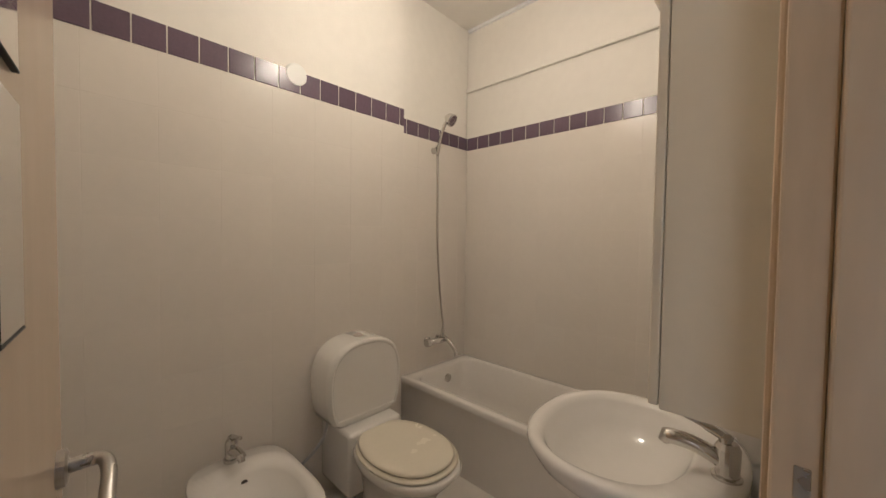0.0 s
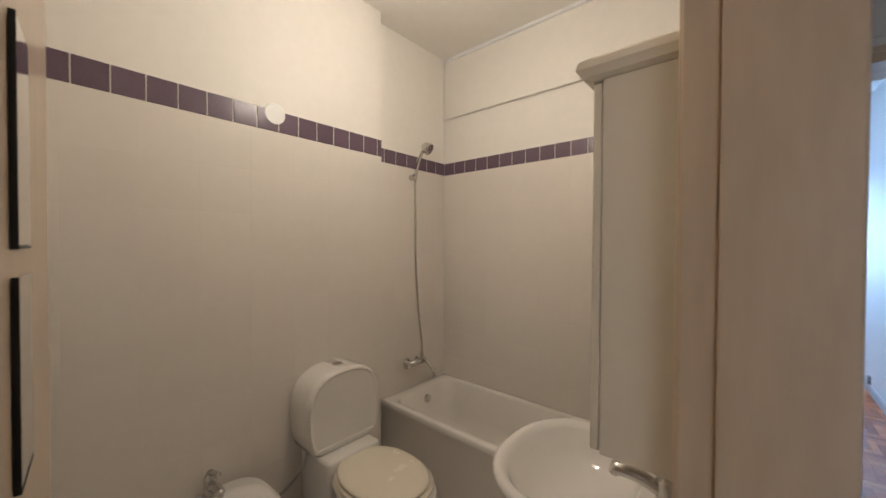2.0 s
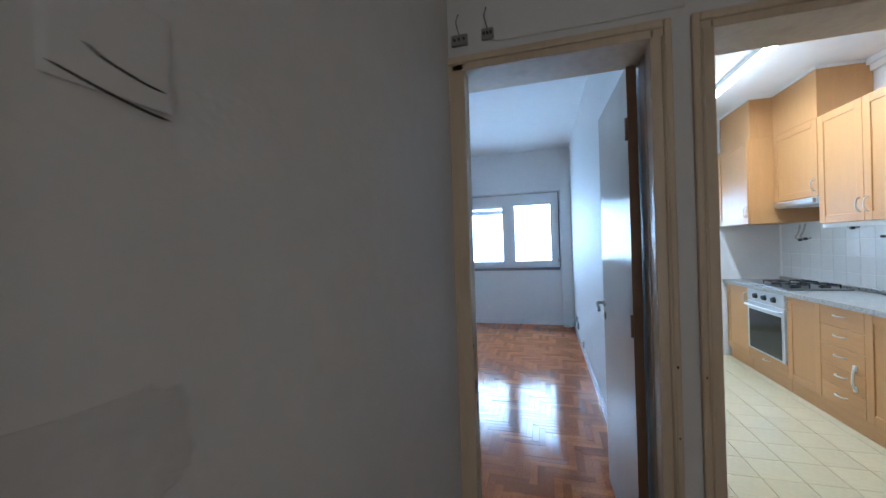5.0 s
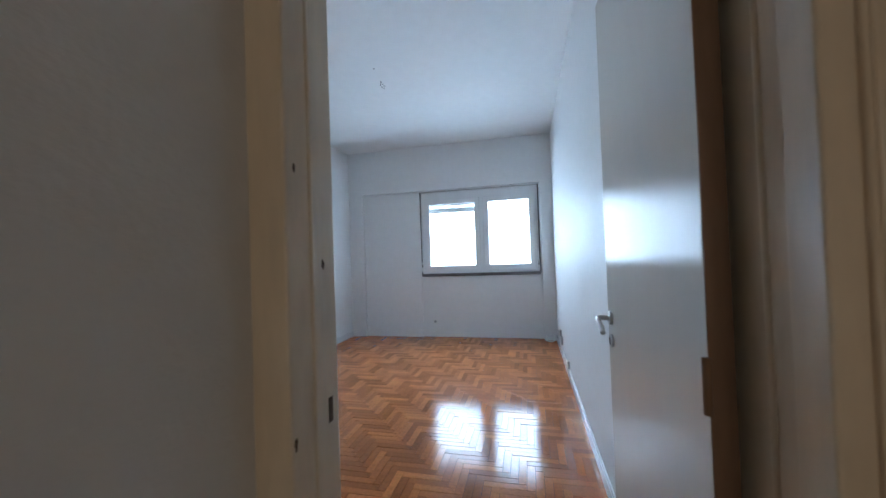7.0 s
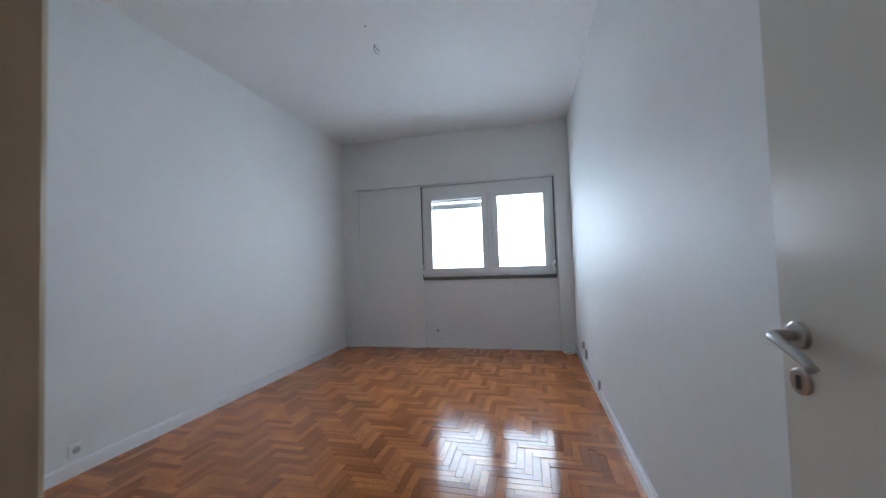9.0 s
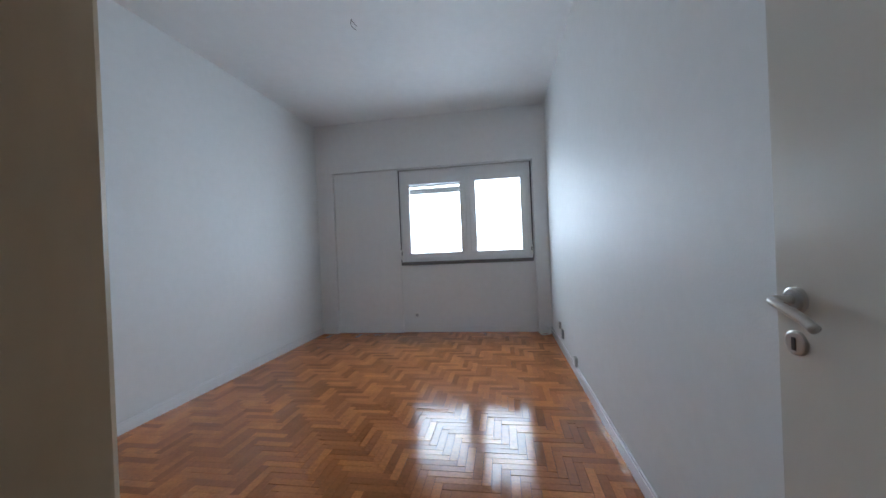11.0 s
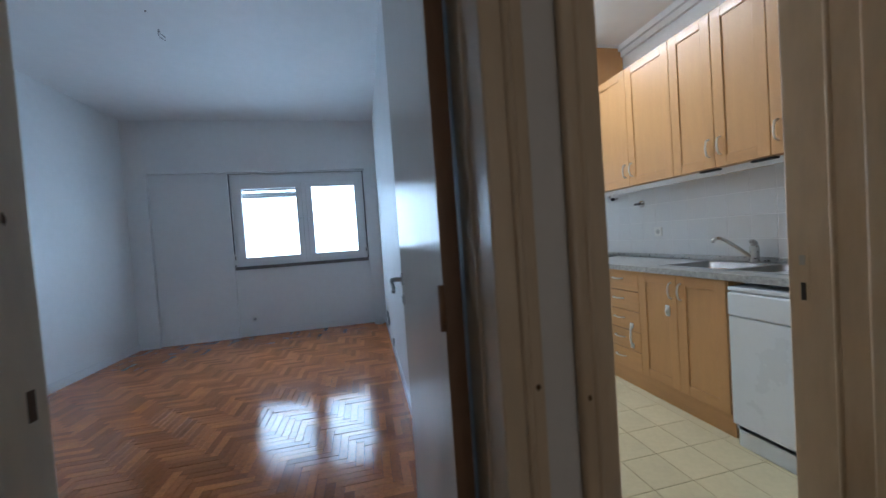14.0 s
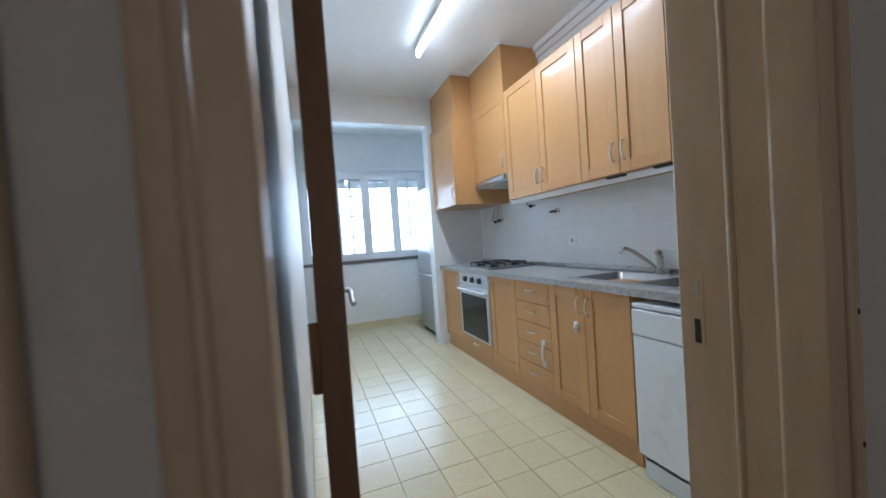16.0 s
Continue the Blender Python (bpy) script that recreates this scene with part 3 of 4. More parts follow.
def toilet():
    g = thing("toilet", (1.13, 1.785, 0), "white ceramic close-coupled toilet with a cream seat", "toilet")
    # the tank's front outline is an arch
    prof = [(0.40, 0.72), (0.42, 0.86), (0.46, 0.94), (0.52, 0.985), (0.60, 1.0), (0.65, 0.985), (0.69, 0.945), (0.725, 0.87), (0.755, 0.76), (0.776, 0.62), (0.79, 0.46), (0.797, 0.3), (0.80, 0.16)]
    rings = []
    for z, k in prof:
        w, y0, y1 = 0.212 * k, -0.004, -0.185
        ring = []
        n = 9
        e = min(0.03, w * 0.8)
        for cx, cy, a0 in ((w - 0.025, y0 - 0.01, 0), (-w + 0.025, y0 - 0.01, 90), (-w + 0.03, y1 + 0.03, 180), (w - 0.03, y1 + 0.03, 270)):
            for i in range(n):
                a = radians(a0 + 90 * i / (n - 1))
                rad = 0.01 if a0 < 180 else 0.03
                ring.append(Vector((cx + rad * math.cos(a) * (2.5 if a0 < 180 else 1), cy + rad * math.sin(a), z)))
        rings.append(ring)
    cist = part("cistern", loft(rings), CERAMIC, g, smooth=True)
    def arch(s):
        pts = []
        for z, k in prof[1:]:
            pts.append(Vector((0.212 * k * s, -0.1875, 0.60 + (z - 0.60) * s)))
        return pts + [Vector((-p.x, p.y, p.z)) for p in reversed(pts)]
    front = [[p + Vector((0, 0.006, 0)) for p in arch(0.99)], arch(0.97), [p + Vector((0, -0.006, 0)) for p in arch(0.95)], [p + Vector((0, -0.006, 0)) for p in arch(0.91)], [p + Vector((0, -0.001, 0)) for p in arch(0.885)]]
    part("front_rim", loft(front), CERAMIC, cist, smooth=False)
    part("flush_button", tube([(0, -0.10, 0.796), (0, -0.10, 0.806), (0, -0.10, 0.808)], [0.026, 0.026, 0.02], 20), CHROME, cist, "oval chrome flush button")
    cy = -0.48
    bowl = [oval(0, cy + 0.08, 0, 0.11, 0.20, 36, 2.4), oval(0, cy + 0.07, 0.12, 0.10, 0.19, 36, 2.4), oval(0, cy + 0.05, 0.24, 0.13, 0.22, 36, 2.3), oval(0, cy + 0.02, 0.315, 0.175, 0.25, 36, 2.2),
            oval(0, cy, 0.362, 0.197, 0.27, 36, 2.2), oval(0, cy, 0.378, 0.188, 0.26, 36, 2.2)]
    bowl_part = part("bowl", loft(bowl), CERAMIC, g, smooth=True)
    part("bowl_deck", soft_box(-0.155, 0.155, -0.27, -0.004, 0.10, 0.402, 0.02, 3), CERAMIC, g, smooth=True)
    seat = part("seat", loft([oval(0, cy, 0.380, 0.192, 0.245, 40, 2.2), oval(0, cy, 0.389, 0.196, 0.25, 40, 2.2), oval(0, cy, 0.395, 0.19, 0.243, 40, 2.2)]), SEAT, g, smooth=True)
    lid = part("lid", loft([oval(0, cy + 0.005, 0.398, 0.178, 0.232, 40, 2.2), oval(0, cy + 0.005, 0.408, 0.182, 0.236, 40, 2.2), oval(0, cy + 0.005, 0.414, 0.172, 0.226, 40, 2.2), oval(0, cy + 0.005, 0.416, 0.14, 0.19, 40, 2.2)]), SEAT, g, "cream plastic lid, closed", True)
    for low in (bowl_part, seat, lid):
        low.scale.z = 0.945
    part("supply_hose", tube(curve_pts([(-0.17, -0.10, 0.41), (-0.19, -0.09, 0.33), (-0.25, -0.05, 0.24), (-0.27, -0.01, 0.20)], 6), 0.007, 8), STEEL, g, "braided water hose", True)


toilet()


def single_tap(name, place, turn, label, s=1.0):
    g = thing(name, place, label, "tap", turn=turn)
    part("body", tube([(0, 0, 0), (0, 0, 0.012), (0, 0, 0.014), (0, 0.0, 0.075), (0, 0, 0.088)], [0.026 * s, 0.026 * s, 0.021 * s, 0.022 * s, 0.016 * s], 18), CHROME, g, smooth=False)
    part("spout", tube(curve_pts([(0, 0.005, 0.04), (0, 0.06, 0.062), (0, 0.115, 0.066), (0, 0.125, 0.05)], 5), [0.016 * s] * 12 + [0.0125] * 4, 12), CHROME, g, smooth=True)
    part("lever", tube(curve_pts([(0, 0.0, 0.088), (0, 0.02, 0.104), (0, 0.07, 0.124), (0, 0.11, 0.136)], 5), [0.017] * 3 + [0.010] * 5 + [0.007] * 8, 10), CHROME, g, smooth=True)
    return g


def bidet():
    g = thing("bidet", (0.565, 1.785, 0), "white ceramic bidet beside the toilet", "bidet")
    cy = -0.30
    rings = [oval(0, cy + 0.05, 0, 0.11, 0.17, 36, 2.6), oval(0, cy + 0.04, 0.15, 0.11, 0.18, 36, 2.6), oval(0, cy + 0.01, 0.30, 0.165, 0.25, 36, 3.2), oval(0, cy, 0.375, 0.185, 0.275, 36, 4.0), oval(0, cy, 0.39, 0.18, 0.27, 36, 4.0),
             oval(0, cy - 0.05, 0.388, 0.145, 0.185, 36, 2.6), oval(0, cy - 0.05, 0.372, 0.135, 0.175, 36, 2.5), oval(0, cy - 0.05, 0.30, 0.10, 0.13, 36, 2.2), oval(0, cy - 0.05, 0.27, 0.03, 0.04, 36, 2.0)]
    part("basin", loft(rings), CERAMIC, g, smooth=True)
    part("overflow_hole", tube([(0, cy + 0.118, 0.352), (0, cy + 0.112, 0.350)], 0.012, 14), WIRE, g)


bidet()
single_tap("bidet_tap", (0.555, 1.72, 0.39), 180, "chrome single-lever bidet tap", 1.1)


def washbasin():
    g = thing("washbasin", (1.19, BB, -0.036), "white ceramic pedestal washbasin", "washbasin")
    cy = 0.27
    def sh(z, rx, ry, dy=0.0, p=2.3):
        ring = oval(0, cy + dy, z, rx, ry, 40, p)
        return [Vector((q.x, max(q.y, -0.027), q.z)) for q in ring]
    rings = [sh(0.62, 0.10, 0.10, -0.04), sh(0.68, 0.20, 0.17, -0.02), sh(0.745, 0.27, 0.24), sh(0.785, 0.29, 0.265), sh(0.80, 0.287, 0.262), sh(0.805, 0.275, 0.252), sh(0.80, 0.25, 0.195, 0.035), sh(0.785, 0.235, 0.18, 0.035), sh(0.72, 0.215, 0.15, 0.03), sh(0.675, 0.12, 0.09, 0.02), sh(0.665, 0.03, 0.03, 0.02)]
    part("basin", loft(rings), CERAMIC, g, smooth=True)
    part("pedestal", loft([oval(0, 0.15, 0, 0.11, 0.10, 28), oval(0, 0.15, 0.3, 0.075, 0.075, 28), oval(0, 0.16, 0.64, 0.10, 0.10, 28)]), CERAMIC, g, smooth=True)


washbasin()
single_tap("basin_tap", (1.14, BB + 0.05, 0.762), 8, "chrome single-lever basin tap", 1.15)


def mirror_cabinet():
    g = thing("mirror_cabinet", (0.87, BB, 0.99), "cream bathroom wall cabinet with a rounded cornice", "cabinet")
    part("body", soft_box(0, 0.58, -0.028, 0.135, 0, 0.795, 0.003), CREAM, g)
    part("door", soft_box(0.004, 0.288, 0.137, 0.155, 0.004, 0.79, 0.003), CREAM, g)
    part("door", soft_box(0.292, 0.576, 0.137, 0.155, 0.004, 0.79, 0.003), CREAM, g)
    prof = [(0, 0.795), (0.018, 0.80), (0.028, 0.815), (0.024, 0.832), (0.01, 0.842), (0, 0.844)]
    rings = []
    for o, z in prof:
        rings.append([(-o, -0.028, z), (0.58 + o, -0.028, z), (0.58 + o, 0.155 + o, z), (-o, 0.155 + o, z)])
    part("cornice", loft(rings), CREAM, g, "rounded white cornice")


mirror_cabinet()
vent = thing("vent_cover", (0.85, 1.789, 2.055), "round white plastic cover plate on the border", "cover")
part("disc", tube([(0, 0, 0), (0, -0.008, 0), (0, -0.012, 0)], [0.052, 0.052, 0.046], 32), PLASTIC, vent)


# ---- hallway ----
material_dark = material("old_grey_porcelain", (0.24, 0.22, 0.20), 0.5, vary=0.2, scale=40)
STAIN = material("greyer_filler_patch", (0.61, 0.58, 0.555), 0.7, vary=0.06, scale=7, bump=0.15, bump_scale=60)
plate = thing("blank_plate", (0.915, HY, 1.575), "painted-over blank plate with two dark cracks on the hallway wall", "cover plate")
part("plate", soft_box(-0.046, 0.05, -0.004, 0, -0.035, 0.06, 0.002), HALL, plate)
for dz, x0, x1 in ((0.0, -0.02, 0.045), (-0.026, -0.045, 0.048)):
    part("crack", tube(curve_pts([(x0, -0.0035, dz + 0.012 - 0.01), (x0 * 0.3, -0.0042, dz - 0.006), (x1 * 0.5, -0.0042, dz - 0.013), (x1, -0.0035, dz - 0.015)], 5), [0.0003] + [0.0013] * 14 + [0.0004], 6), WIRE, plate, "dark crack in the paint")


def filler_patch(place, w, h, seed):
    """A feathered, uneven patch of filler on the hallway wall."""
    rnd, ring = random.Random(seed), []
    for k in range(36):
        c, s_ = math.cos(k * math.pi / 18), math.sin(k * math.pi / 18)
        q = 1 + rnd.uniform(-0.06, 0.06)
        ring.append((math.copysign(abs(c) ** 0.45, c) * w * q, math.copysign(abs(s_) ** 0.45, s_) * h * q))
    g = thing("filler_patch", place, "greyish filler patch on the hallway wall", "wall patch")
    part("patch", loft([[(x, 0, z) for x, z in ring], [(x * 0.97, -0.0012, z * 0.97) for x, z in ring]]), STAIN, g)


filler_patch((0.875, HY, 1.225), 0.10, 0.055, 3)


def junction_box(name, x, y, z, s):
    g = thing(name, (HX, y, z), "small white electrical terminal with bare wires above the door", "terminal", "terminals above the door")
    part("block", soft_box(-0.014, 0, -0.024 * s, 0.024 * s, -0.022, 0.022, 0.003), material_dark, g)
    for k in (-1, 0, 1):
        part("screw", tube([(-0.014, k * 0.014 * s, 0), (-0.022, k * 0.014 * s, 0)], 0.005, 8), WIRE, g)
    part("wire", tube(curve_pts([(-0.008, 0.0, 0.016), (-0.012, 0.006, 0.045), (-0.010, 0.012, 0.075), (-0.002, 0.004, 0.11)], 5), 0.002, 6), WIRE, g, "thin loose wire", True)


junction_box("terminal_block", HX, -0.10, 2.235, 1.4)
junction_box("terminal_block", HX, -0.215, 2.24, 1.0)
hook_wire = thing("wire_stub", (HX, -0.168, 2.415), "bent bare wire stub in the wall above the door", "wire")
part("wire", tube(curve_pts([(0, 0.045, 0.07), (-0.01, 0.045, 0.01), (-0.014, 0.02, 0.004), (-0.012, -0.03, 0.0), (0, -0.05, -0.03)], 5), 0.003, 6), material_dark, hook_wire, smooth=True)
cord = thing("cable", (HX, -0.30, 2.20), "thin painted cable along the door head", "cable")
part("cord", tube(curve_pts([(-0.004, 0.08, 0.05), (-0.004, 0.05, 0.012), (-0.004, -0.10, 0.008), (-0.004, -0.35, 0.004), (-0.004, -0.60, 0.006)], 8), 0.004, 8), HALL, cord, smooth=True)


def chip(parent, face, seed, w, h):
    """A flat splintered patch where paint has come off."""
    rnd = random.Random(seed)
    ring = []
    for k in range(14):
        a = 2 * math.pi * k / 14
        q = 0.6 + 0.5 * rnd.random()
        ring.append((math.cos(a) * w * q, math.sin(a) * h * q))
    part("paint_chip", loft([[face(u, v, 0.0) for u, v in ring], [face(u * 0.9, v * 0.9, 0.0012) for u, v in ring]]), CHIP, parent, "bare wood where paint chipped off")


hroom = (R1 - R0) / 2
for i, (x, z, w, h) in enumerate(((0.02, 0.82, 0.012, 0.035), (-0.002, 0.99, 0.004, 0.012), (0.035, 0.72, 0.009, 0.03), (0.01, 1.42, 0.003, 0.008))):
    chip(frame_room, lambda u, v, d, x=x, z=z: (x + u, hroom - 0.05 - d, z + v), i, w, h)
for i, (y, z, w, h) in enumerate(((-hroom - 0.042, 0.95, 0.004, 0.006), (-hroom - 0.042, 0.70, 0.004, 0.005), (hroom + 0.045, 0.78, 0.006, 0.03))):
    chip(frame_room, lambda u, v, d, y=y, z=z: (-0.018 - d, y + u, z + v), 20 + i, w, h)
for i, (x, z, w, h) in enumerate(((0.165, 1.262, 0.0045, 0.011), (0.12, 0.86, 0.003, 0.006))):
    chip(frame_room, lambda u, v, d, x=x, z=z: (x + u, hroom - d, z + v), 40 + i, w, h)
hk = (K1 - K0) / 2
for i, (y, z) in enumerate(((-hk - 0.042, 0.86), (-hk - 0.042, 1.05), (hk + 0.042, 0.92))):
    chip(frame_kit, lambda u, v, d, y=y, z=z: (-0.018 - d, y + u, z + v), 30 + i, 0.004, 0.005)


# ---- bedroom ----
def sash(parent, y0, y1, z0, z1, x=0.0, f=0.08, depth=0.055):
    s = part("sash", bmesh.new(), PVC, parent)
    for a in ((y0, y1, z0, z0 + f), (y0, y1, z1 - f, z1), (y0, y0 + f, z0 + f, z1 - f), (y1 - f, y1, z0 + f, z1 - f)):
        part("frame_bar", soft_box(x, x + depth, *a, 0.004), PVC, s)
    pane = part("pane", boxes((x + 0.025, x + 0.031, y0 + f - 0.004, y1 - f + 0.004, z0 + f - 0.004, z1 - f + 0.004)), GLASS, s)
    pane.visible_shadow = False
    return s


def bedroom_window():
    g = thing("window_1", (WX, 0, 0), "white plastic two-sash window with a roller shutter", "window", kind="structure")
    fx = 0.02
    for a in ((WY0, WY1, WZ0, WZ0 + 0.045), (WY0, WY1, WZ1 - 0.12, WZ1), (WY0, WY0 + 0.055, WZ0 + 0.045, WZ1 - 0.12), (WY1 - 0.055, WY1, WZ0 + 0.045, WZ1 - 0.12), (0.16, 0.25, WZ0 + 0.045, WZ1 - 0.12)):
        part("window_frame", soft_box(fx + 0.02, fx + 0.09, *a, 0.004), PVC, g)
    mid = 0.205
    sash(g, mid + 0.03, WY1 - 0.05, WZ0 + 0.04, WZ1 - 0.115, fx)
    sash(g, WY0 + 0.05, mid - 0.03, WZ0 + 0.04, WZ1 - 0.115, fx)
    part("mullion", soft_box(fx + 0.004, fx + 0.02, mid - 0.028, mid + 0.028, WZ0 + 0.05, WZ1 - 0.125, 0.003), PVC, g)
    part("window_handle", tube(curve_pts([(fx, mid + 0.07, 1.62), (fx - 0.04, mid + 0.07, 1.62), (fx - 0.045, mid + 0.07, 1.57), (fx - 0.045, mid + 0.07, 1.52)], 4), 0.009, 8), PVC, g, smooth=True)
    part("window_handle", tube(curve_pts([(fx, mid - 0.07, 1.62), (fx - 0.03, mid - 0.07, 1.62), (fx - 0.035, mid - 0.07, 1.57)], 4), 0.008, 8), PVC, g, smooth=True)
    part("window_sill", soft_box(-0.03, 0.03, WY0 - 0.01, WY1 + 0.01, WZ0 - 0.045, WZ0, 0.005), STONE, g, "dark grey stone sill")
    part("side_rail", soft_box(-0.012, 0.006, WY1 + 0.001, WY1 + 0.014, WZ0, WZ1 + 0.01, 0.003), BLACK, g, "dark rail at the window's side")
    part("side_rail", soft_box(-0.012, 0.006, WY0 - 0.014, WY0 - 0.001, WZ0, WZ1 + 0.01, 0.003), BLACK, g, "dark rail at the window's side")
    part("top_rail", soft_box(-0.012, 0.004, WY0, WY1, WZ1 + 0.001, WZ1 + 0.012, 0.003), SATIN, g)
    for y in (WY1 - 0.012, WY0 + 0.012):
        w = part("strap_winder", soft_box(-0.045, -0.012, y - 0.018, y + 0.018, WZ0 + 0.03, WZ0 + 0.18, 0.010, 3), PLASTIC, g, "white shutter strap winder")
        part("slot", boxes((-0.047, -0.0445, y - 0.006, y + 0.006, WZ0 + 0.10, WZ0 + 0.15)), WIRE, w)
    for k in range(5):
        sl = part("shutter_slat", soft_box(fx + 0.11, fx + 0.122, mid + 0.03, WY1 - 0.06, 1.945 + k * 0.042 + (0.02 if k > 1 else 0), 1.9865 + k * 0.042 + (0.02 if k > 1 else 0), 0.004), SHUTTER, g)


bedroom_window()


def socket(name, place, turn, label, cover=PLASTIC):
    """A wall socket; local -y looks into the room."""
    g = thing(name, place, label, "socket", turn=turn)
    p = part("plate", soft_box(-0.038, 0.038, -0.008, 0, -0.038, 0.038, 0.003), cover, g)
    part("well", tube([(0, -0.0075, 0), (0, -0.0095, 0)], 0.02, 20), material_grey, p)
    for x in (-0.009, 0.009):
        part("hole", tube([(x, -0.009, 0), (x, -0.0105, 0)], 0.003, 8), WIRE, p)


material_grey = material("grey_plastic", (0.42, 0.42, 0.41), 0.4, vary=0.05, scale=30)
socket("wall_socket", (WX, 0.98, 0.235), -90, "white wall socket under the window")
socket("wall_socket", (3.79, YL, 0.145), 0, "white wall socket on the bedroom wall")
for x, z, s in ((5.47, 0.12, 1.0), (6.15, 0.20, 1.15), (6.32, 0.255, 0.9)):
    g = thing("cable_outlet", (x, YR, z), "small surface-mounted cable outlet near the baseboard", "outlet", "outlets along the wall")
    part("box", soft_box(-0.032 * s, 0.032 * s, 0, 0.022, -0.04 * s, 0.04 * s, 0.003), material_grey, g)
    part("lid", soft_box(-0.026 * s, 0.026 * s, 0.021, 0.026, -0.033 * s, 0.033 * s, 0.002), PLASTIC, g)
coil = thing("cable_coil", (WX - 0.17, YR + 0.10, 0.0), "coiled white cable on the parquet in the corner", "cable")
pts = [(0.085 * math.cos(a * 0.5) * (1 + 0.05 * math.sin(a)), 0.06 * math.sin(a * 0.5), 0.008 + 0.0042 * (a / 1.0) * 0.45 + 0.002 * math.sin(3 * a)) for a in [k * 0.5 for k in range(76)]]
part("cord", tube(pts, 0.007, 6), PLASTIC, coil, smooth=True)
part("tail", tube(curve_pts([pts[-1], (0.02, 0.0, 0.10), (-0.10, -0.06, 0.09), (-0.35, -0.078, 0.085)], 6), 0.004, 6), PLASTIC, coil, smooth=True)
cw = thing("ceiling_wires", (4.86, 0.85, CZ), "bare wires hanging from the ceiling rose hole", "wires")
for i, q in enumerate((((0, 0, 0), (0.02, 0.01, -0.04), (0.07, -0.01, -0.05)), ((0, 0, 0), (-0.02, -0.015, -0.035), (0.01, -0.04, -0.06)))):
    part("wire", tube(curve_pts(q, 5), 0.0022, 6), WIRE, cw, smooth=True)
hook = thing("ceiling_hook", (4.63, 0.82, CZ), "small dark ceiling hook hole", "hook")
part("plug", tube([(0, 0, 0), (0, 0, -0.006)], 0.006, 8), WIRE, hook)


# ---- kitchen ----
NICKEL = material("pale_nickel", (0.68, 0.63, 0.55), 0.3, 1.0, vary=0.05, scale=30)
OVEN_FRONT = material("pale_oven_front", (0.60, 0.62, 0.64), 0.34, 0.5, vary=0.04, scale=8)
SINK_STEEL = material("dull_sink_steel", (0.26, 0.26, 0.26), 0.34, 1.0, vary=0.1, scale=12)
BAR = material("blue_grey_bar_paint", (0.42, 0.48, 0.52), 0.5, vary=0.08, scale=10)
FY = -2.45  # fronts of the base units
UY = -2.62  # fronts of the wall units


def pull(parent, a, b, out):
    """A bowed bar handle from a to b, standing out along out."""
    a, b, o = Vector(a), Vector(b), Vector(out)
    pts = curve_pts([a, a + o * 0.7 + (b - a) * 0.1, (a + b) / 2 + o, b + o * 0.7 - (b - a) * 0.1, b], 4)
    part("handle", tube(pts, 0.0055, 8), NICKEL, parent, "bowed satin metal handle", True)


def shaker(parent, x0, x1, z0, z1, y, handle=None, rail=0.062):
    """A framed door facing +y; its frame stands proud of the panel."""
    x0, x1, z0, z1 = x0 + 0.002, x1 - 0.002, z0 + 0.002, z1 - 0.002
    d = part("door", boxes((x0 + rail - 0.004, x1 - rail + 0.004, y, y + 0.012, z0 + rail - 0.004, z1 - rail + 0.004)), BEECH, parent)
    for a in ((x0, x0 + rail, z0, z1), (x1 - rail, x1, z0, z1)):
        part("stile", soft_box(a[0], a[1], y, y + 0.02, a[2], a[3], 0.0025), BEECH, d)
    for a in ((z0, z0 + rail), (z1 - rail, z1)):
        part("rail", soft_box(x0 + rail, x1 - rail, y, y + 0.0195, a[0], a[1], 0.0025), BEECH_FLAT, d)
    if handle:
        hx, hz = handle
        pull(d, (hx, y + 0.02, hz - 0.05), (hx, y + 0.02, hz + 0.05), (0, 0.028, 0))
    return d


def base_unit(x0, x1, label):
    g = thing("base_cabinet", ((x0 + x1) / 2, KB + 0.01, 0), label, "cabinet", "kitchen base units")
    w, d = (x1 - x0) / 2, FY - KB - 0.01
    part("body", boxes((-w, w, 0, d - 0.021, 0.12, 0.862)), BEECH, g)
    part("plinth", boxes((-w, w, d - 0.06, d - 0.03, 0, 0.118)), BEECH_FLAT, g)
    return g, w, d - 0.02


g, w, d = base_unit(5.195, 5.66, "beech-fronted narrow base cabinet at the end")
shaker(g, -w, w, 0.13, 0.86, d, (-w + 0.04, 0.76))
g, w, d = base_unit(4.175, 4.575, "beech-fronted base cabinet beside the oven")
shaker(g, -w, w, 0.13, 0.86, d, (w - 0.035, 0.77))
g, w, d = base_unit(3.77, 4.175, "beech drawer unit with five bowed handles")
zs = [0.13, 0.275, 0.42, 0.565, 0.71, 0.86]
for a, b in zip(zs, zs[1:]):
    dr = part("drawer", soft_box(-w + 0.002, w - 0.002, d, d + 0.019, a + 0.002, b - 0.002, 0.0025), BEECH_FLAT, g)
    pull(dr, (-0.05, d + 0.019, (a + b) / 2 + 0.012), (0.05, d + 0.019, (a + b) / 2 + 0.012), (0, 0.028, 0))
g, w, d = base_unit(3.145, 3.77, "beech two-door cabinet under the sink")
shaker(g, 0, w, 0.13, 0.86, d, (0.035, 0.76))
shaker(g, -w, 0, 0.13, 0.86, d, (-0.035, 0.76))


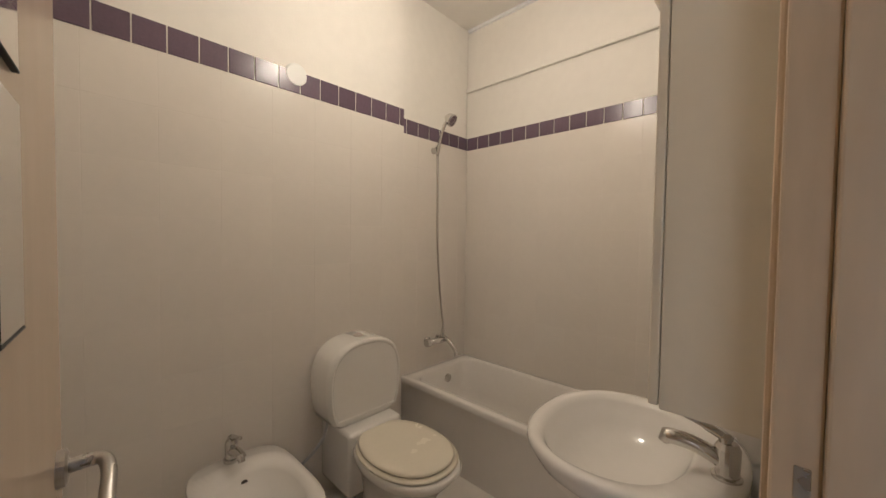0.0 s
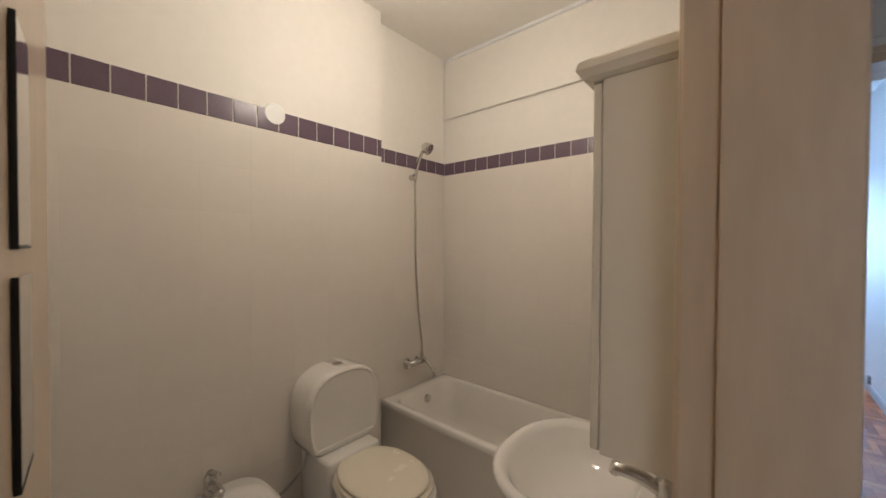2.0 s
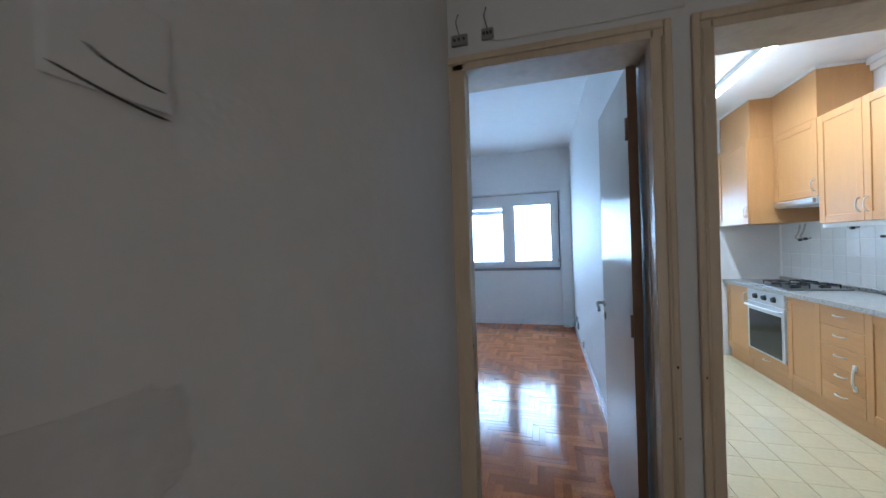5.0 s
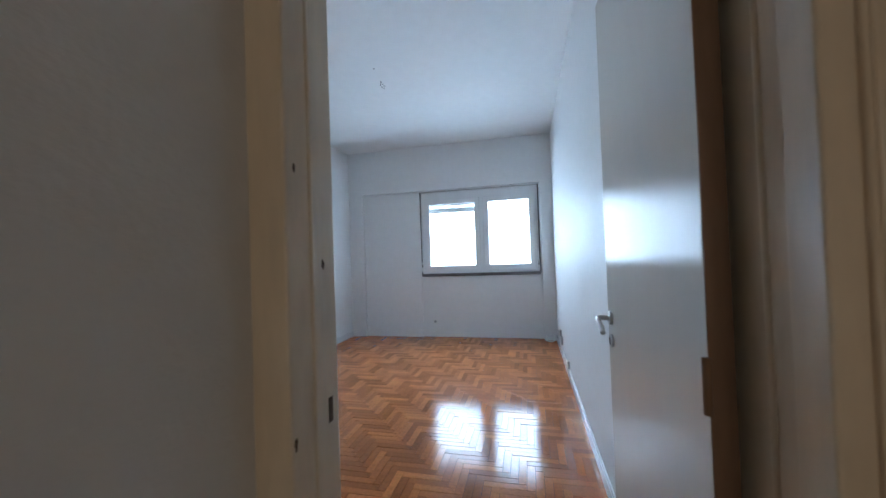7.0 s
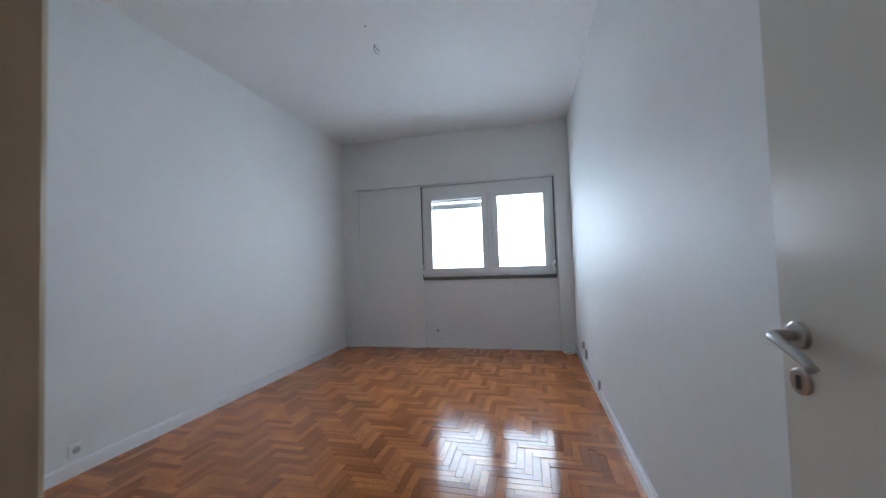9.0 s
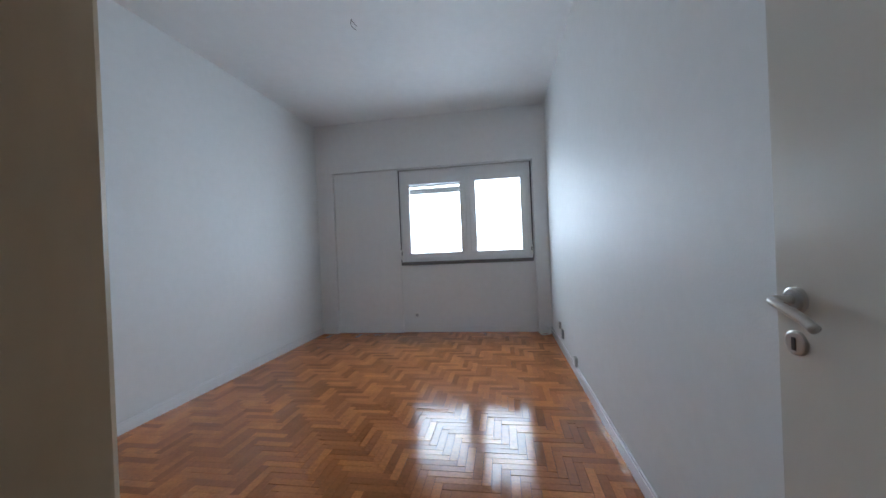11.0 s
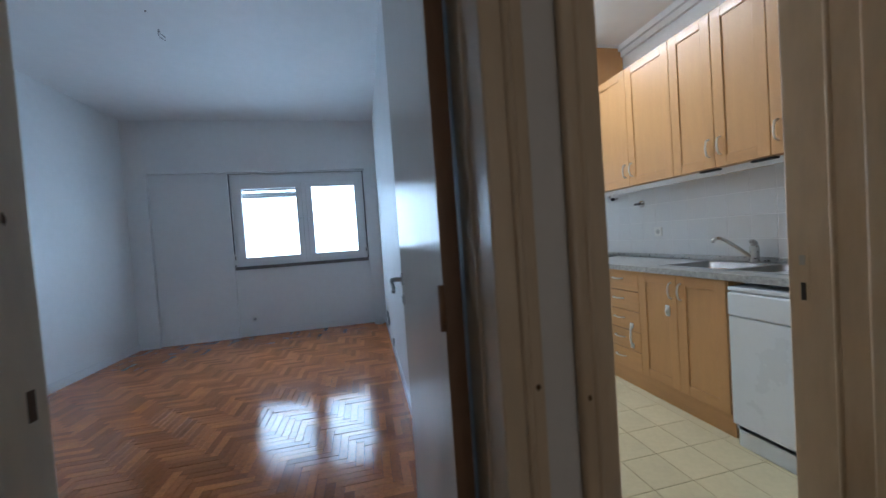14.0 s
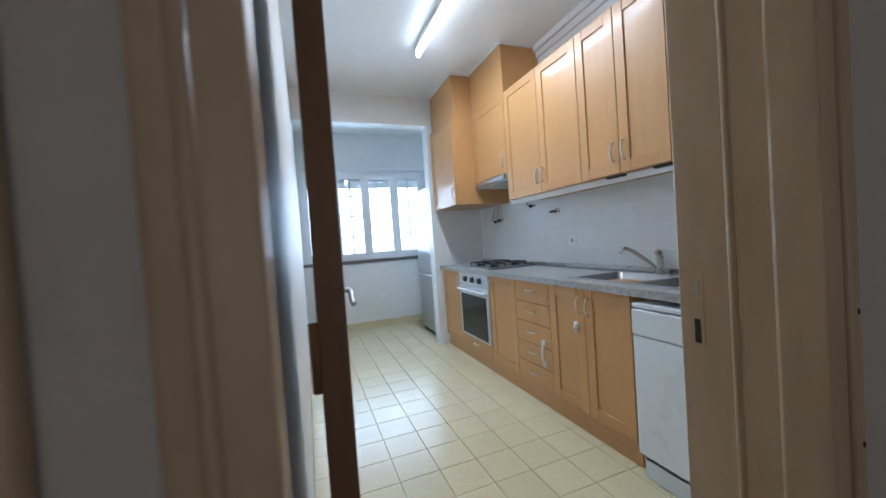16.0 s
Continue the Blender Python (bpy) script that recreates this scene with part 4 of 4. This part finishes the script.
def child_lock(name, x, z, dx, dz, label):
    g = thing(name, (x, FY + 0.001, z), label, "child lock", "child locks")
    for k in (0, 1):
        part("pad", soft_box(-0.016 + k * dx, 0.016 + k * dx, 0, 0.012, -0.02 + k * dz, 0.02 + k * dz, 0.007, 3), PLASTIC, g)
    part("strap", tube(curve_pts([(0, 0.01, 0), (dx * 0.35 - 0.008, 0.024, dz * 0.3), (dx * 0.65 - 0.008, 0.026, dz * 0.7), (dx, 0.01, dz)], 6), 0.007, 8), PLASTIC, g, smooth=True)


child_lock("child_lock", 3.845, 0.46, 0.0, -0.145, "white plastic child lock strap across two drawers")
child_lock("child_lock", 3.52, 0.645, 0.0, -0.03, "white plastic child lock on the sink cabinet")


def oven():
    g = thing("oven", (4.885, KB + 0.01, 0), "built-in oven with a steel front and black glass door", "oven")
    w, d = 0.305, FY - KB - 0.01
    part("body", boxes((-w, w, 0, d - 0.01, 0.24, 0.862)), STEEL, g)
    part("plinth", boxes((-w, w, d - 0.06, d - 0.03, 0, 0.118)), BEECH_FLAT, g)
    dr = part("bottom_drawer", soft_box(-w + 0.002, w - 0.002, d - 0.02, d, 0.13, 0.235, 0.0025), BEECH_FLAT, g)
    pull(dr, (-0.045, d, 0.19), (0.045, d, 0.19), (0, 0.026, 0))
    pn = part("control_panel", soft_box(-w + 0.003, w - 0.003, d - 0.009, d + 0.012, 0.745, 0.858, 0.004), OVEN_FRONT, g)
    for x in (-0.16, -0.01, 0.14):
        k = part("knob", tube([(x, d + 0.012, 0.80), (x, d + 0.016, 0.80), (x, d + 0.036, 0.80), (x, d + 0.038, 0.80)], [0.029, 0.025, 0.022, 0.018], 20), BLACK, pn, "round black knob")
    dd = part("door", soft_box(-w + 0.003, w - 0.003, d - 0.009, d + 0.014, 0.245, 0.738, 0.004), OVEN_FRONT, g)
    part("glass", boxes((-w + 0.045, w - 0.045, d + 0.0145, d + 0.018, 0.265, 0.655)), DARK_GLASS, dd, "black oven glass")
    part("handle", tube(curve_pts([(-0.27, d + 0.014, 0.70), (-0.265, d + 0.05, 0.70), (0, d + 0.055, 0.70), (0.265, d + 0.05, 0.70), (0.27, d + 0.014, 0.70)], 5), 0.010, 10), APPLIANCE, dd, smooth=True)


oven()


def worktop():
    y0, y1 = KB + 0.002, FY + 0.025
    sx0, sx1, sy0, sy1 = 2.62, 3.66, -2.93, -2.53
    bm = boxes((RX, sx0, y0, y1, 0.863, 0.90), (sx1, 5.70, y0, y1, 0.863, 0.90), (sx0, sx1, y0, sy0, 0.863, 0.90), (sx0, sx1, sy1, y1, 0.863, 0.90))
    top = tagged(part("worktop", bm, GRANITE), "speckled grey stone-look kitchen worktop", "worktop")
    part("upstand", soft_box(RX, 5.70, y0, y0 + 0.018, 0.9, 0.935, 0.006), SATIN, top, "grey sealing strip")
    s = thing("sink", (3.14, -2.73, 0.902), "stainless steel double sink with a ridged drainer", "sink")
    def rr(x0, x1, yy0, yy1, z, r, n=5):
        out = []
        for cx, cy, a0 in ((x1 - r, yy1 - r, 0), (x0 + r, yy1 - r, 90), (x0 + r, yy0 + r, 180), (x1 - r, yy0 + r, 270)):
            out += [Vector((cx + r * math.cos(radians(a0 + 90 * k / n)), cy + r * math.sin(radians(a0 + 90 * k / n)), z)) for k in range(n + 1)]
        return out
    def bowl(x0, x1, yy0, yy1, dep):
        return loft([rr(x0 - 0.012, x1 + 0.012, yy0 - 0.012, yy1 + 0.012, 0.003, 0.05), rr(x0, x1, yy0, yy1, 0.0, 0.045), rr(x0 + 0.012, x1 - 0.012, yy0 + 0.012, yy1 - 0.012, -dep + 0.02, 0.05), rr(x0 + 0.04, x1 - 0.04, yy0 + 0.04, yy1 - 0.04, -dep, 0.05)], False, True)
    part("main_bowl", bowl(0.08, 0.48, -0.16, 0.17, 0.16), SINK_STEEL, s, smooth=True)
    part("small_bowl", bowl(-0.14, 0.04, -0.14, 0.17, 0.10), SINK_STEEL, s, smooth=True)
    rim = boxes((-0.53, -0.155, -0.21, 0.205, -0.001, 0.004), (0.495, 0.53, -0.21, 0.205, -0.001, 0.004), (-0.155, 0.495, -0.21, -0.17, -0.001, 0.004), (-0.155, 0.495, 0.18, 0.205, -0.001, 0.004), (0.05, 0.07, -0.17, 0.18, -0.001, 0.004))
    part("rim", rim, STEEL, s)
    for k in range(9):
        part("drainer_ridge", soft_box(-0.50, -0.19, -0.15 + k * 0.037, -0.138 + k * 0.037, 0.003, 0.008, 0.002, 1), STEEL, s)
    t = thing("kitchen_tap", (3.345, -2.925, 0.906), "chrome kitchen mixer tap with a long swivel spout", "tap")
    part("body", tube([(0, 0, 0), (0, 0, 0.01), (0, 0, 0.012), (0, 0, 0.095), (0, 0, 0.105)], [0.028, 0.028, 0.024, 0.025, 0.02], 18), SATIN, t)
    part("lever", tube(curve_pts([(0, 0, 0.10), (-0.01, 0.02, 0.128), (-0.03, 0.06, 0.135)], 4), [0.02] * 4 + [0.012] * 5, 10), SATIN, t, smooth=True)
    part("spout", tube(curve_pts([(0.01, 0.01, 0.03), (0.03, 0.07, 0.085), (0.065, 0.15, 0.15), (0.08, 0.185, 0.162), (0.086, 0.205, 0.148), (0.087, 0.21, 0.135)], 5), 0.0105, 10), SATIN, t, smooth=True)


worktop()


def hob():
    g = thing("gas_hob", (4.89, -2.72, 0.90), "steel gas hob with black cast-iron pan supports", "hob")
    part("plate", soft_box(-0.29, 0.29, -0.23, 0.245, 0, 0.014, 0.005), SINK_STEEL, g)
    for x in (-0.14, 0.14):
        for y in (-0.11, 0.11):
            b = part("burner", tube([(x, y, 0.013), (x, y, 0.026), (x, y, 0.03)], [0.042, 0.04, 0.03], 20), BLACK, g)
            r = part("pan_support", tube([(x + 0.11 * math.cos(a), y + 0.095 * math.sin(a), 0.045) for a in [radians(45 + 90 * k) for k in range(4)] + [radians(45)]], 0.005, 6), BLACK, g, "black iron pan support")
            for k in range(4):
                a = radians(90 * k)
                part("finger", tube([(x + 0.078 * math.cos(a), y + 0.067 * math.sin(a), 0.045), (x + 0.03 * math.cos(a), y + 0.03 * math.sin(a), 0.048)], 0.0045, 6), BLACK, r)
                a = radians(45 + 90 * k)
                part("foot", tube([(x + 0.108 * math.cos(a), y + 0.093 * math.sin(a), 0.013), (x + 0.108 * math.cos(a), y + 0.093 * math.sin(a), 0.046)], 0.005, 6), BLACK, r)


hob()


def dishwasher():
    g = thing("dishwasher", (2.815, KB + 0.02, 0), "white freestanding dishwasher under the worktop", "dishwasher")
    d = -2.405 - KB - 0.02
    part("body", boxes((-0.285, 0.285, 0, d - 0.03, 0.09, 0.815)), APPLIANCE, g)
    part("top", soft_box(-0.288, 0.288, 0, d - 0.005, 0.816, 0.838, 0.005), APPLIANCE, g)
    part("control_panel", soft_box(-0.288, 0.288, d - 0.03, d, 0.69, 0.81, 0.008), APPLIANCE, g)
    part("door", soft_box(-0.288, 0.288, d - 0.03, d - 0.004, 0.12, 0.686, 0.006), APPLIANCE, g)
    part("kick_plate", soft_box(-0.28, 0.28, d - 0.06, d - 0.03, 0.0, 0.115, 0.004), APPLIANCE, g)
    part("grip", soft_box(-0.24, -0.10, d - 0.004, d + 0.0015, 0.74, 0.765, 0.001, 1), material_grey, g)


dishwasher()


def wall_unit(x0, x1, z0, z1, y, label):
    g = thing("wall_cabinet", ((x0 + x1) / 2, KB + 0.005, z0), label, "cabinet", "kitchen wall units")
    w, d, h = (x1 - x0) / 2, y - KB - 0.005, z1 - z0
    part("body", boxes((-w, w, 0, d - 0.021, 0, h)), BEECH, g)
    return g, w, d - 0.02, h


UZ0, UZ1 = 1.485, 2.375
g, w, d, h = wall_unit(3.60, 4.44, UZ0, UZ1, UY, "tall beech two-door wall cabinet")
shaker(g, -w, -0.022, 0, h, d, (-0.057, 0.12))
shaker(g, -0.022, w, 0, h, d, (0.013, 0.12))
g, w, d, h = wall_unit(3.02, 3.60, UZ0, UZ1, UY, "tall beech two-door wall cabinet over the sink")
shaker(g, -w, 0, 0, h, d, (-0.035, 0.12))
shaker(g, 0, w, 0, h, d, (0.035, 0.12))
g, w, d, h = wall_unit(2.45, 3.02, UZ0, UZ1, UY, "tall beech wall cabinet beside the door")
shaker(g, -w, w, 0, h, d, (w - 0.035, 0.12))
g, w, d, h = wall_unit(4.443, 5.04, 1.72, 2.375, UY, "beech cabinet above the cooker hood")
shaker(g, -w, w, 0, h, d, (-w + 0.04, 0.10))
box_over = thing("boxed_flue", (4.7425, KB + 0.005, 2.377), "plain beech flue box up to the ceiling", "cabinet")
part("box", soft_box(-0.30, 0.2975, 0, UY - KB - 0.01, 0, KC - 2.377 - 0.022, 0.002), BEECH, box_over)
part("cover_strip", boxes((-0.308, 0.2975, 0, UY - KB, KC - 2.377 - 0.022, KC - 2.377)), TRIM, box_over, "white strip at the ceiling")
g, w, d, h = wall_unit(5.043, 5.67, 1.525, 2.385, -2.40, "deep beech corner cabinet for the water heater")
shaker(g, -w, w, 0, h, d, (-w + 0.035, 0.12), 0.055)
over2 = thing("boxed_heater", (5.3565, KB + 0.005, 2.387), "plain beech box above the heater cabinet", "cabinet")
part("box", soft_box(-0.3125, 0.3125, 0, -2.43 - KB - 0.005, 0, KC - 2.387 - 0.022, 0.002), BEECH, over2)
part("cover_strip", boxes((-0.3125, 0.3125, 0, -2.420 - KB - 0.005, KC - 2.387 - 0.022, KC - 2.387)), TRIM, over2, "white strip at the ceiling")
hood = thing("cooker_hood", (4.74, KB + 0.006, 1.66), "slim steel cooker hood under the cabinet", "cooker hood")
part("body", soft_box(-0.275, 0.265, 0, 0.37, 0, 0.058, 0.004), APPLIANCE, hood)
part("front", soft_box(-0.275, 0.265, 0.372, 0.40, 0.008, 0.05, 0.005), STEEL, hood)
strip = thing("light_pelmet", (3.5, UY - 0.06, UZ0 - 0.035), "pale strip under the wall cabinets", "pelmet")
part("rail", boxes((-1.05, 1.0, -0.02, 0, 0, 0.035)), TRIM, strip)
for x in (-0.12, -0.42):
    gl = thing("bracket", (3.5 + x, UY - 0.04, UZ0 - 0.012), "small black lamp bracket under the wall cabinet", "bracket", "brackets under the cabinets")
    part("clip", soft_box(-0.06, 0.06, -0.02, 0.012, 0, 0.011, 0.004), BLACK, gl)

valve = thing("stop_valve", (4.303, KB + 0.006, 1.365), "chrome stop valve on the tiled wall", "valve")
part("rose", tube([(0, 0, 0), (0, 0.008, 0), (0, 0.012, 0)], [0.032, 0.03, 0.014], 18), CHROME, valve)
part("stem", tube([(0, 0.01, 0), (0, 0.05, 0)], 0.012, 12), CHROME, valve)
part("cross_handle", tube([(-0.03, 0.05, 0), (0.03, 0.05, 0)], 0.01, 10), BLACK, valve)
socket("wall_socket", (4.138, KB + 0.006, 1.117), 180, "white wall socket above the worktop")
for x, z, s in ((4.62, 1.50, 0.8), (5.20, 1.44, 1.2), (5.28, 1.43, 1.2)):
    pp = thing("pipe_stub", (x, KB + 0.006, z), "short hose stub with a valve below the cabinet", "pipe", "pipe stubs under the cabinets")
    part("hose", tube(curve_pts([(0, 0.04, 0.06 * s), (0.01, 0.05, 0), (0.03 * s, 0.06, -0.05 * s), (0.0, 0.03, -0.07 * s), (-0.01, 0.0, -0.06 * s)], 5), 0.009, 8), SATIN, pp, smooth=True)
    part("nut", tube([(0, 0.03, -0.07 * s), (0, 0.055, -0.07 * s)], 0.015, 6), BLACK, pp)

tl = thing("tube_light", (4.08, -1.99, KC), "bare fluorescent tube lamp on the kitchen ceiling", "lamp")
part("housing", soft_box(-0.61, 0.61, -0.03, 0.03, -0.045, 0, 0.006), PLASTIC, tl)
part("tube", tube([(-0.60, 0, -0.075), (0.60, 0, -0.075)], 0.016, 14), TUBE, tl, "lit white fluorescent tube", True)
for x in (-0.605, 0.605):
    part("holder", soft_box(x - 0.01, x + 0.01, -0.018, 0.018, -0.095, -0.04, 0.004), PLASTIC, tl)
lamp("tube_glow", "AREA", (4.08, -1.99, KC - 0.11), (4.08, -1.99, 0), 17, (1.0, 0.97, 0.92), 1.2, 0.06)


def fridge():
    g = thing("fridge", (6.22, KB + 0.02, 0), "tall stainless steel fridge-freezer", "fridge")
    d = -2.42 - KB - 0.02
    part("body", soft_box(-0.30, 0.30, 0, d - 0.05, 0.02, 1.85, 0.006), STEEL, g)
    part("door", soft_box(-0.30, 0.30, d - 0.045, d, 0.78, 1.85, 0.012, 3), STEEL, g)
    part("freezer_door", soft_box(-0.30, 0.30, d - 0.045, d, 0.06, 0.765, 0.012, 3), STEEL, g)
    part("foot_grille", boxes((-0.29, 0.29, d - 0.06, d - 0.03, 0.0, 0.055)), BLACK, g)


fridge()


def kitchen_window():
    g = thing("window_2", (WX, 0, 0), "white sliding kitchen window with thin glazing bars", "window", kind="structure")
    for a in ((KW0, KW1, KWZ0, KWZ0 + 0.05), (KW0, KW1, KWZ1 - 0.06, KWZ1), (KW0, KW0 + 0.05, KWZ0 + 0.05, KWZ1 - 0.06), (KW1 - 0.05, KW1, KWZ0 + 0.05, KWZ1 - 0.06)):
        part("window_frame", soft_box(0.03, 0.10, *a, 0.004), PVC, g)
    n = 4
    wd = (KW1 - KW0 - 0.08) / n
    for k in range(n):
        sash(g, KW0 + 0.04 + k * wd + 0.001, KW0 + 0.04 + (k + 1) * wd - 0.001, KWZ0 + 0.045, KWZ1 - 0.055, 0.02, 0.06, 0.045)
    for k in (0, 2, 3):
        y0, y1 = KW0 + 0.04 + k * wd + 0.058, KW0 + 0.04 + (k + 1) * wd - 0.058
        for z in (1.33, 1.62, 1.91):
            part("glazing_bar", soft_box(0.024, 0.042, y0, y1, z - 0.009, z + 0.009, 0.003, 1), BAR, g, "thin pale glazing bar")
        part("glazing_bar", soft_box(0.022, 0.040, (y0 + y1) / 2 - 0.012, (y0 + y1) / 2 + 0.012, KWZ0 + 0.10, KWZ1 - 0.11, 0.003, 1), BAR, g, "thin pale glazing bar")
    for k in range(5):
        part("shutter_slat", soft_box(0.13, 0.142, KW0 + 0.01, KW1 - 0.01, 2.035 + k * 0.045, 2.079 + k * 0.045, 0.004), SHUTTER, g)
    part("window_sill", soft_box(-0.03, 0.03, KW0 - 0.02, KW1 + 0.02, KWZ0 - 0.045, KWZ0, 0.005), STONE, g, "grey stone sill")
    part("shutter_box", soft_box(-0.03, 0.0, KW0 - 0.05, KW1 + 0.05, KWZ1 + 0.01, KWZ1 + 0.05, 0.004), PVC, g)


kitchen_window()
for y, m in ((-2.12, RED), (-2.0, BLACK), (-2.05, SHUTTER)):
    c = thing("clothes_peg", (7.285, y, KWZ0 + 0.0), "small coloured things on the outer window ledge", "clothes peg", "things on the ledge")
    part("body", tube([(0, 0, 0), (0, 0, 0.05), (0.005, 0, 0.11)], [0.02, 0.018, 0.008], 8), m, c)


# ---- tiles and parquet ----
def tile_wall(parent, tile_name, me, u0, u1, v0, v1, pu, pv, place):
    """Tiles in rows; place(u, v) gives each one's pose."""
    count = 0
    v = v0
    while v < v1 - 0.02:
        u = u0
        while u < u1 - 0.02:
            ob = new(tile_name, me)
            ob.parent = parent
            fu, fv = min(1, (u1 - u) / pu), min(1, (v1 - v) / pv)
            ob.matrix_basis = place(u, v) @ Matrix.Diagonal((fu, fv, 1, 1))
            u += pu
            count += 1
        v += pv
    return count


S = 0.20
for par, row in ((wall_tiled, (-0.06, 1.50, 1.7812, 1.79, 0, 2.071)), (wall_alcove, (1.50, 2.2, 1.8712, 1.88, 0.32, 2.057)), (wall_tub, (2.2012, 2.21, 0.15, 1.8712, 0.32, 2.057))):
    part("grout_bed", boxes(row), GROUT, par)
big = slab_mesh("bath_tile", S - 0.0015, S - 0.0015, 0.0094, BATH_TILE, 0.0004)
band = slab_mesh("border_tile", 0.0955, 0.10, 0.0115, PURPLE)
north = lambda u, v: pose(u, 1.79, v, 90, 0, 0)
alcove = lambda u, v: pose(u, 1.88, v, 90, 0, 0)
east = lambda u, v: pose(2.21, u, v, 90, 0, -90)
tile_wall(wall_tiled, "tile", big, -0.06, 1.50, -0.031, 1.969, S, S, north)
tile_wall(wall_alcove, "tile", big, 1.50, 2.20, 0.364, 1.964, S, S, alcove)
tile_wall(wall_tub, "tile", big, 0.15, 1.87, 0.364, 1.964, S, S, lambda u, v: pose(2.21, 1.87 - (u - 0.15), v, 90, 0, -90))
tile_wall(wall_tiled, "border_tile", band, -0.03, 1.50, 1.971, 2.071, 0.1, 0.10, north)
tile_wall(wall_alcove, "border_tile", band, 1.50, 2.20, 1.966, 2.056, 0.1, 0.10, alcove)
tile_wall(wall_tub, "border_tile", band, 0.15, 1.87, 1.966, 2.056, 0.1, 0.10, lambda u, v: pose(2.21, 1.87 - (u - 0.15), v, 90, 0, -90))

KT = 0.15
small = slab_mesh("kitchen_tile", KT - 0.0025, KT - 0.0025, 0.006, KIT_TILE)
kback = bpy.data.objects["wall_kitchen_back"]
part("grout_bed", boxes((2.36, 5.70, KB, KB + 0.0048, 0.90, 1.72)), TRIM, kback)
tile_wall(kback, "tile", small, 2.36, 5.70, 0.90, 1.72, KT, KT, lambda u, v: pose(u + KT - 0.0025, KB, v, 90, 0, 180))
ft = slab_mesh("floor_tile", 0.2105, 0.2075, 0.006, FLOOR_TILE)
kfloor = bpy.data.objects["floor_kitchen"]
tile_wall(kfloor, "tile", ft, 2.318, 7.10, -2.83, -0.96, 0.213, 0.21, lambda u, v: pose(u, v, -0.006))

# herringbone: blocks five times as long as wide
BW = 0.047
N = 5
bfloor = bpy.data.objects["floor_bedroom"]
lie = slab_mesh("block_across", BW * N - 0.0018, BW - 0.0018, 0.012, PARQUET, 0.0008)
stand = slab_mesh("block_along", BW - 0.0018, BW * N - 0.0018, 0.012, PARQUET, 0.0008)
rnd = random.Random(5)
rest = bmesh.new()
fx0, fx1, fy0, fy1 = 2.30, WX - 0.002, YR, YL
near = 0
for i in range(-N, int((fx1 - fx0) / BW) + 2):
    for j in range(-N, int((fy1 - fy0) / BW) + 2):
        k = (i - j) % (2 * N)
        if k == 0:
            w, d, me = BW * N, BW, lie
        elif k == 2 * N - 1:
            w, d, me = BW, BW * N, stand
        else:
            continue
        x, y = fx0 + i * BW, fy0 + j * BW
        x0, x1, y0, y1 = max(x, fx0), min(x + w, fx1), max(y, fy0), min(y + d, fy1)
        if x1 - x0 < 0.01 or y1 - y0 < 0.01:
            continue
        lift = rnd.uniform(0, 0.0005)
        whole = x1 - x0 > w - 1e-6 and y1 - y0 > d - 1e-6
        if whole and 3.2 < x < 4.75 and -0.7 < y < 1.0 and near < 300:
            near += 1
            ob = piece("block", me, bfloor, (x, y, -0.012 + lift))
            ob.rotation_euler = (rnd.uniform(-0.007, 0.007), rnd.uniform(-0.007, 0.007), 0)
        else:
            tx, ty = rnd.uniform(-0.004, 0.004), rnd.uniform(-0.004, 0.004)
            vs = bx(rest, x0, x1 - 0.0006, y0, y1 - 0.0006, -0.012, lift)
            for v in vs[4:]:
                v.co.z += (v.co.x - x) * tx + (v.co.y - y) * ty
tagged(part("blocks", rest, PARQUET, bfloor), kind="stuff")
